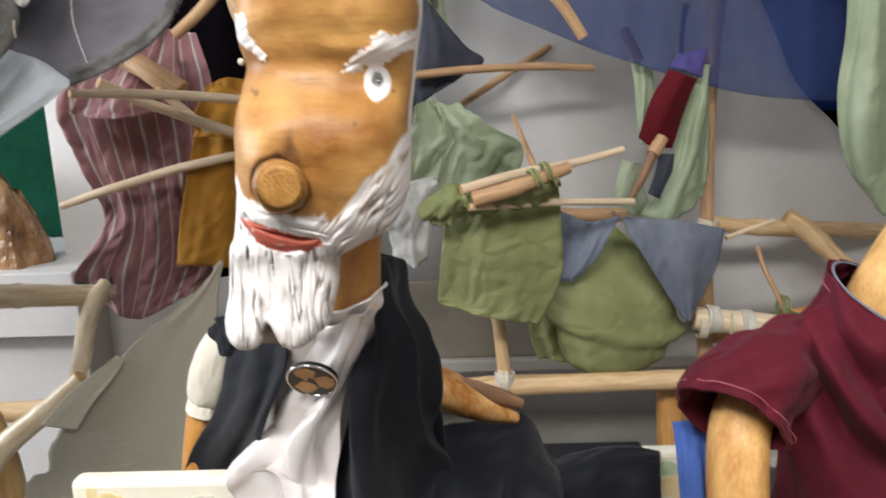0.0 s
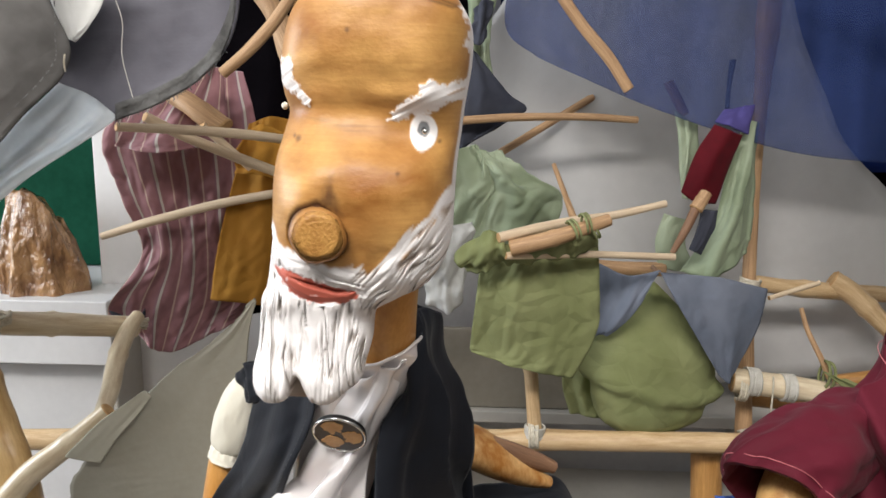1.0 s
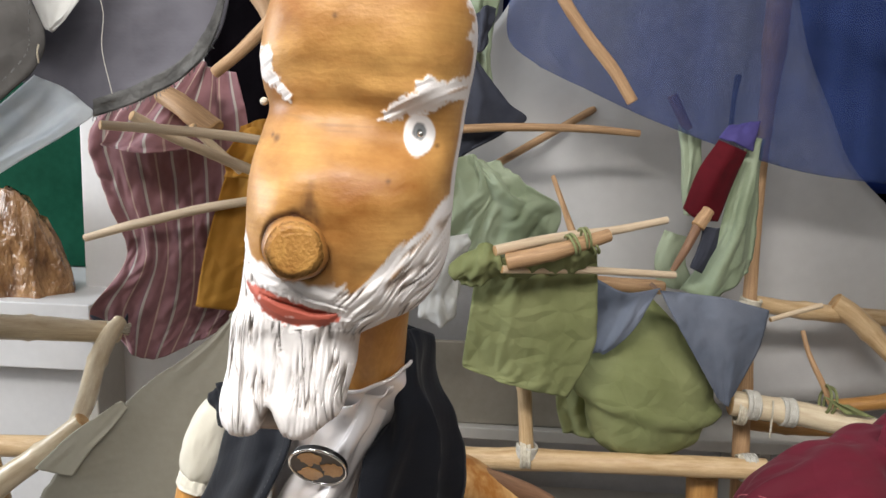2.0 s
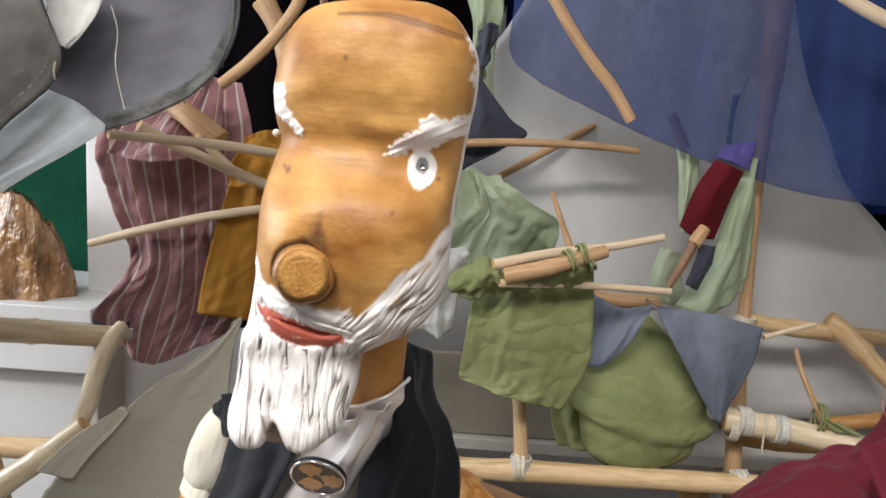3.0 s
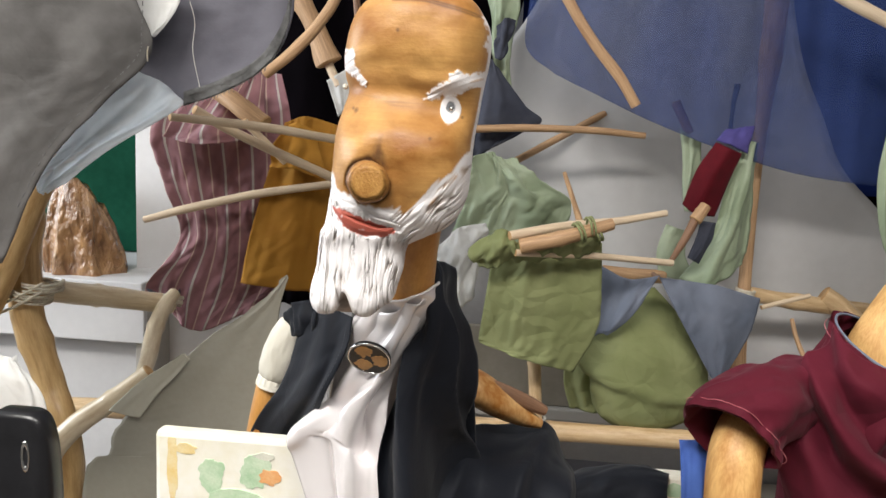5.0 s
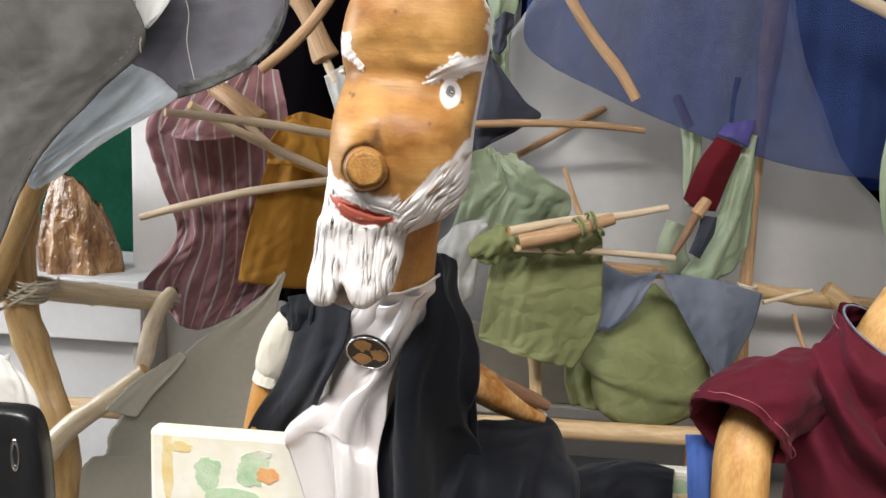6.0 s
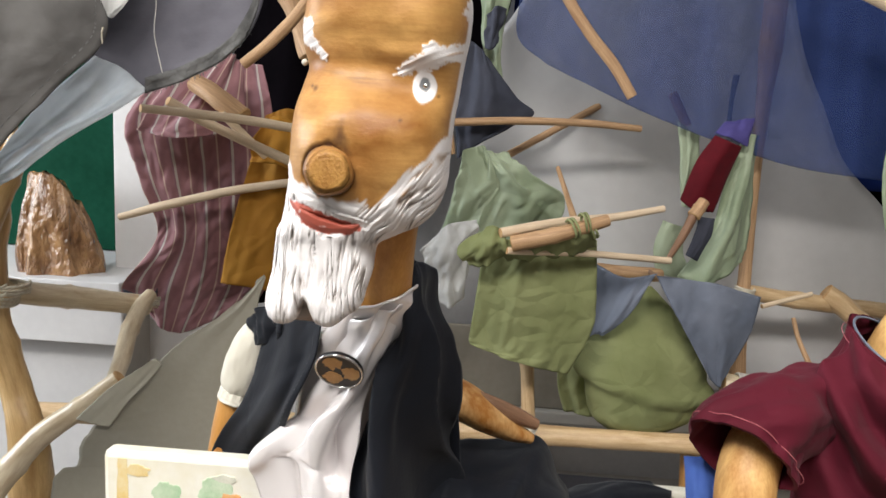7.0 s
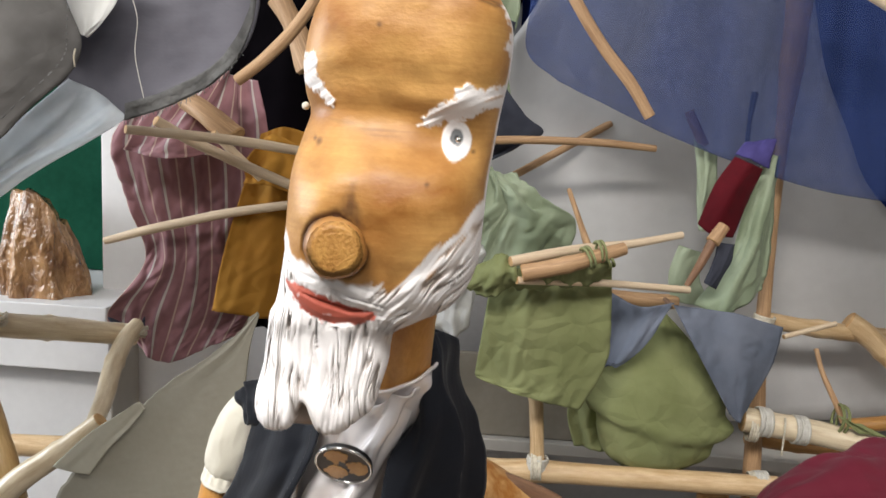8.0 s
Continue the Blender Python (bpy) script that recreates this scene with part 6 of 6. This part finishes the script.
part("lining", cloth(Maker(), [[(-0.373, 0.690, 1.422), (-0.318, 0.700, 1.426)], [(-0.365, 0.685, 1.391), (-0.323, 0.700, 1.395)], [(-0.350, 0.680, 1.359), (-0.331, 0.690, 1.372)], [(-0.346, 0.680, 1.353), (-0.342, 0.680, 1.354)]], 16, 20, 0.003, 3, 1, 0.002, 0.001, 0, 5.9), WHITEC, back_sail, "white cloth strip")
stick(back_sail, [(-0.311, 0.690, 1.388), (-0.306, 0.690, 1.368), (-0.308, 0.690, 1.341), (-0.301, 0.690, 1.307)], 0.00032, TAPE, "thread", "loose white thread")

mk = Maker()
seam_line = spline([(-0.330, 0.632, 1.403), (-0.330, 0.628, 1.354), (-0.334, 0.626, 1.329), (-0.363, 0.606, 1.290), (-0.397, 0.592, 1.248), (-0.424, 0.584, 1.192)], 64)
for k in range(0, 63, 2):
    tube(mk, [tuple(seam_line[k]), tuple(seam_line[k + 1])], 0.0005, 5, 3, 0, 0, 0, end=None)
part("seam", mk, HEM, main_canvas, "dark stitched seam")
mk = Maker()
for k in range(9):
    a0 = Vector((-0.326, 0.634, 1.339))
    tube(mk, [a0 + Vector((0.002 * fuzz(k, 1, 1), -0.002, 0.004 * fuzz(k, 2, 1))), a0 + Vector((0.005 * fuzz(k, 3, 1), -0.004, -0.006)), a0 + Vector((0.008 * fuzz(k, 4, 1), -0.003, -0.013 - 0.004 * fuzz(k, 5, 1)))], 0.0007, 5, 8, 0, 0, k, end=None)
part("knot", mk, CORD, main_canvas, "frayed thread knot")
for label_y, xa, xb in ((0.65, -1.05, -0.1), (0.75, -0.75, -0.05)):
    beam = thing("hanging_pole", ((xa + xb) / 2, label_y, 1.62), "wooden pole hung by cords that carries canvas", "pole", "hanging poles")
    part("pole", tube(Maker(), [(xa, label_y, 1.625), (xb, label_y, 1.625)], 0.012, lump=0.05), [STICK, ENDW], beam)
    for ex in (xa + 0.06, xb - 0.06):
        part("cord", tube(Maker(), [(ex, label_y, 1.63), (ex, label_y, 2.7)], 0.0015, 6, 4, 0, end=None), CORD, beam)

# twigs and ties by the frame
twigs = thing("bent_twig", (0.618, 1.500, 0.851), "thin bent twig tied with green cloth to a pole", "twig")
stick(twigs, [(0.562, 1.450, 0.948), (0.569, 1.430, 0.912), (0.590, 1.410, 0.864), (0.601, 1.400, 0.835)], (0.004, 0.0045, 0.005, 0.005), STICK, "twig")
part("tie", coil(Maker(), (0.596, 1.400, 0.841), (1, 0, -0.2), 0.024, 2, 0.008, 0.0028, 0, 2.0), GREENC, twigs, "green cloth tie")
part("tie", cloth(Maker(), [[(0.577, 1.375, 0.856), (0.613, 1.370, 0.844)], [(0.615, 1.370, 0.828), (0.666, 1.370, 0.825)]], 12, 10, 0.003, 2, 1, 0.001), GREENC, twigs, "green cloth tie")
mk = Maker()
for k in range(5):
    p = Vector((0.499, 1.385, 0.829))
    tube(mk, [p + Vector((0.004 * fuzz(k, 1, 3), 0, 0.012)), p + Vector((0.008 * fuzz(k, 2, 3), -0.004, -0.008)), p + Vector((0.014 * fuzz(k, 3, 3), -0.002, -0.03 - 0.006 * k))], 0.0016, 6, 12, 0.1, 0, k, end=None)
part("cord", mk, CORD, frame_thing, "loose cord ends")

# side cloth and table things
hang("white_cloth", [[(-0.543, 0.610, 1.064), (-0.460, 0.610, 1.046), (-0.449, 0.610, 1.044)], [(-0.546, 0.610, 1.008), (-0.448, 0.600, 1.025), (-0.422, 0.610, 1.010)], [(-0.548, 0.610, 0.951), (-0.450, 0.600, 0.975), (-0.418, 0.610, 0.977)], [(-0.553, 0.610, 0.863), (-0.470, 0.610, 0.900), (-0.429, 0.610, 0.933)], [(-0.559, 0.610, 0.740), (-0.505, 0.610, 0.747), (-0.458, 0.610, 0.752)]], WHITEC, "thin white cloth with pale folds", nu=30, nv=30, fold=0.006, fu=4)

table = thing("work_table", (0.0, 0.45, 0.0), "wooden work table under the puppets", "table")
part("tabletop", box(Maker(), -0.75, 0.75, 0.3, 0.64, 0.795, 0.825), TABLE, table)
for lx in (-0.7, 0.7):
    for ly in (0.34, 0.6):
        part("leg", box(Maker(), lx - 0.025, lx + 0.025, ly - 0.025, ly + 0.025, 0.0, 0.793), TABLE, table)

# painted boards and small things on the table
WATERC = mat("painted_white_board", (0.8, 0.76, 0.6), (0.89, 0.88, 0.82), 0.4, 12, coat=0.2)


def painted_board(x0, x1, y0, z1, spots, label):
    ob = thing("painted_board", ((x0 + x1) / 2, y0, 0.825), label, "painted board", "painted boards")
    board = part("board", box(Maker(), x0, x1, y0, y0 + 0.016, 0.826, z1, 0, 0.004), WATERC, ob)
    for k, (sx, sz, w, h, m, sd) in enumerate(spots):
        q = np.linspace(0, 2 * math.pi, 48, False)
        pts = []
        for a in q:
            r = 1 + 0.35 * fuzz(math.cos(a) * 1.6 + sd, math.sin(a) * 1.6, sd) + 0.15 * fuzz(math.cos(a) * 5, math.sin(a) * 5 + sd, sd)
            pts.append((sx + w * r * math.cos(a), min(z1 - 0.004, sz + h * r * math.sin(a))))
        verts = [(x, y0 - 0.0004 - 0.0001 * k, z) for x, z in pts] + [(x, y0 + 0.002, z) for x, z in pts]
        part("paint_patch", Maker().add(verts, [tuple(range(48))] + [(i, (i + 1) % 48, 48 + (i + 1) % 48, 48 + i) for i in range(48)], 0, None, False), m, board)
    return ob


def wash(name, a, b):
    return mat(name, a, b, 0.5, 60, contrast=(0.3, 0.7), fine=0.3)


GREENP, YELP, ORP, GREYP = wash("green_watercolour", (0.35, 0.55, 0.33), (0.62, 0.72, 0.55)), wash("yellow_watercolour", (0.75, 0.55, 0.2), (0.82, 0.74, 0.5)), wash("orange_watercolour", (0.72, 0.25, 0.05), (0.8, 0.5, 0.25)), wash("grey_watercolour", (0.45, 0.5, 0.42), (0.7, 0.7, 0.6))
bx0, bx1, bz = -0.244, -0.121, 1.049
painted_board(bx0, bx1, 0.46, bz, [(-0.230, 1.025, 0.004, 0.03, YELP, 1.0), (-0.220, 1.037, 0.009, 0.004, YELP, 2.4), (-0.200, 1.018, 0.010, 0.0135, GREENP, 3.1), (-0.167, 1.023, 0.011, 0.0135, GREENP, 5.7), (-0.160, 1.036, 0.008, 0.0026, GREYP, 6.2), (-0.156, 1.020, 0.008, 0.006, ORP, 7.9), (-0.179, 1.001, 0.02, 0.008, GREENP, 8.8)],
              "white board painted with green and yellow watercolour patches")
sx0, sx1, sz = 0.151, 0.186, 0.986
painted_board(sx0, sx1 + 0.03, 0.6, sz, [(0.170, 0.972, 0.012, 0.006, GREENP, 1.3), (0.177, 0.956, 0.01, 0.01, YELP, 4.3)], "white board with pale green paint")
bundle = cloth(Maker(), [[(0.060, 0.600, 0.974), (0.087, 0.600, 0.986), (0.119, 0.600, 0.993), (0.164, 0.600, 0.988)], [(0.057, 0.570, 0.986), (0.083, 0.570, 0.990), (0.113, 0.570, 0.994), (0.158, 0.575, 0.986)], [(0.056, 0.560, 0.963), (0.081, 0.555, 0.965), (0.111, 0.555, 0.965), (0.156, 0.560, 0.960)], [(0.054, 0.550, 0.875), (0.081, 0.550, 0.875), (0.112, 0.550, 0.874), (0.158, 0.550, 0.873)]], 40, 40, 0.003, 3, 0.8, 0.001, 0.002, 0, 4.2)
single("black_cloth", bundle, CLOAK, (0.12, 0.57, 0.826), "black cloth laid over a block on the table", "cloth")
sb = (0.160, 0.600, 0.984)
single("cloth_block", box(Maker(), 0.02, sb[0] - 0.004, 0.585, 0.635, 0.826, sb[2] - 0.004), PLASTIC, (0.1, 0.61, 0.826), "black block under the black cloth", "block")
clip = thing("black_clip", (-0.286, 0.360, 1.043), "glossy black plastic clip with a slot on the table", "clip")
cx, cz = -0.288, 1.096
mk = Maker()
hw = -0.264 - cx
outline = []
for k in range(64):
    a = 2 * math.pi * k / 64
    outline.append((cx + hw * np.sign(math.cos(a)) * abs(math.cos(a)) ** 0.4, 0.9 + 0.0, np.sign(math.sin(a)) * abs(math.sin(a)) ** 0.4))
half = (cz - 0.826) / 2
rings = []
for y, s in ((0.360, 0.86), (0.3615, 0.95), (0.364, 1.0), (0.374, 1.0), (0.377, 0.93)):
    rings.append([(cx + (x - cx) * s, y, 0.826 + half + (half - (1 - s) * hw) * zz) for x, _, zz in outline])
clip_body = part("body", loft(mk, rings), PLASTIC, clip)
sl = (-0.280, 0.358, 1.069)
mk = Maker()
loft(mk, [[(sl[0] + 0.0022 * math.cos(a) * s, y, sl[2] + 0.0085 * math.sin(a) * s) for a in np.linspace(0, 2 * math.pi, 24, False)] for y, s in ((0.3605, 1.25), (0.3588, 1.2), (0.3588, 0.85), (0.3602, 0.8))])
part("slot", mk, STEEL, clip_body, "bright slot")

offcut = (0.273, 1.700, 0.451)
single("wood_offcut", tube(Maker(), [(offcut[0] - 0.05, 1.7, 0.7), (offcut[0] + 0.05, 1.71, 0.7)], (0.0145, 0.0145), 16, 10, 0.06), [STICKL, ENDW], (offcut[0], 1.7, 0.686), "short pale wood offcut lying on the low shelf", "wood offcut")
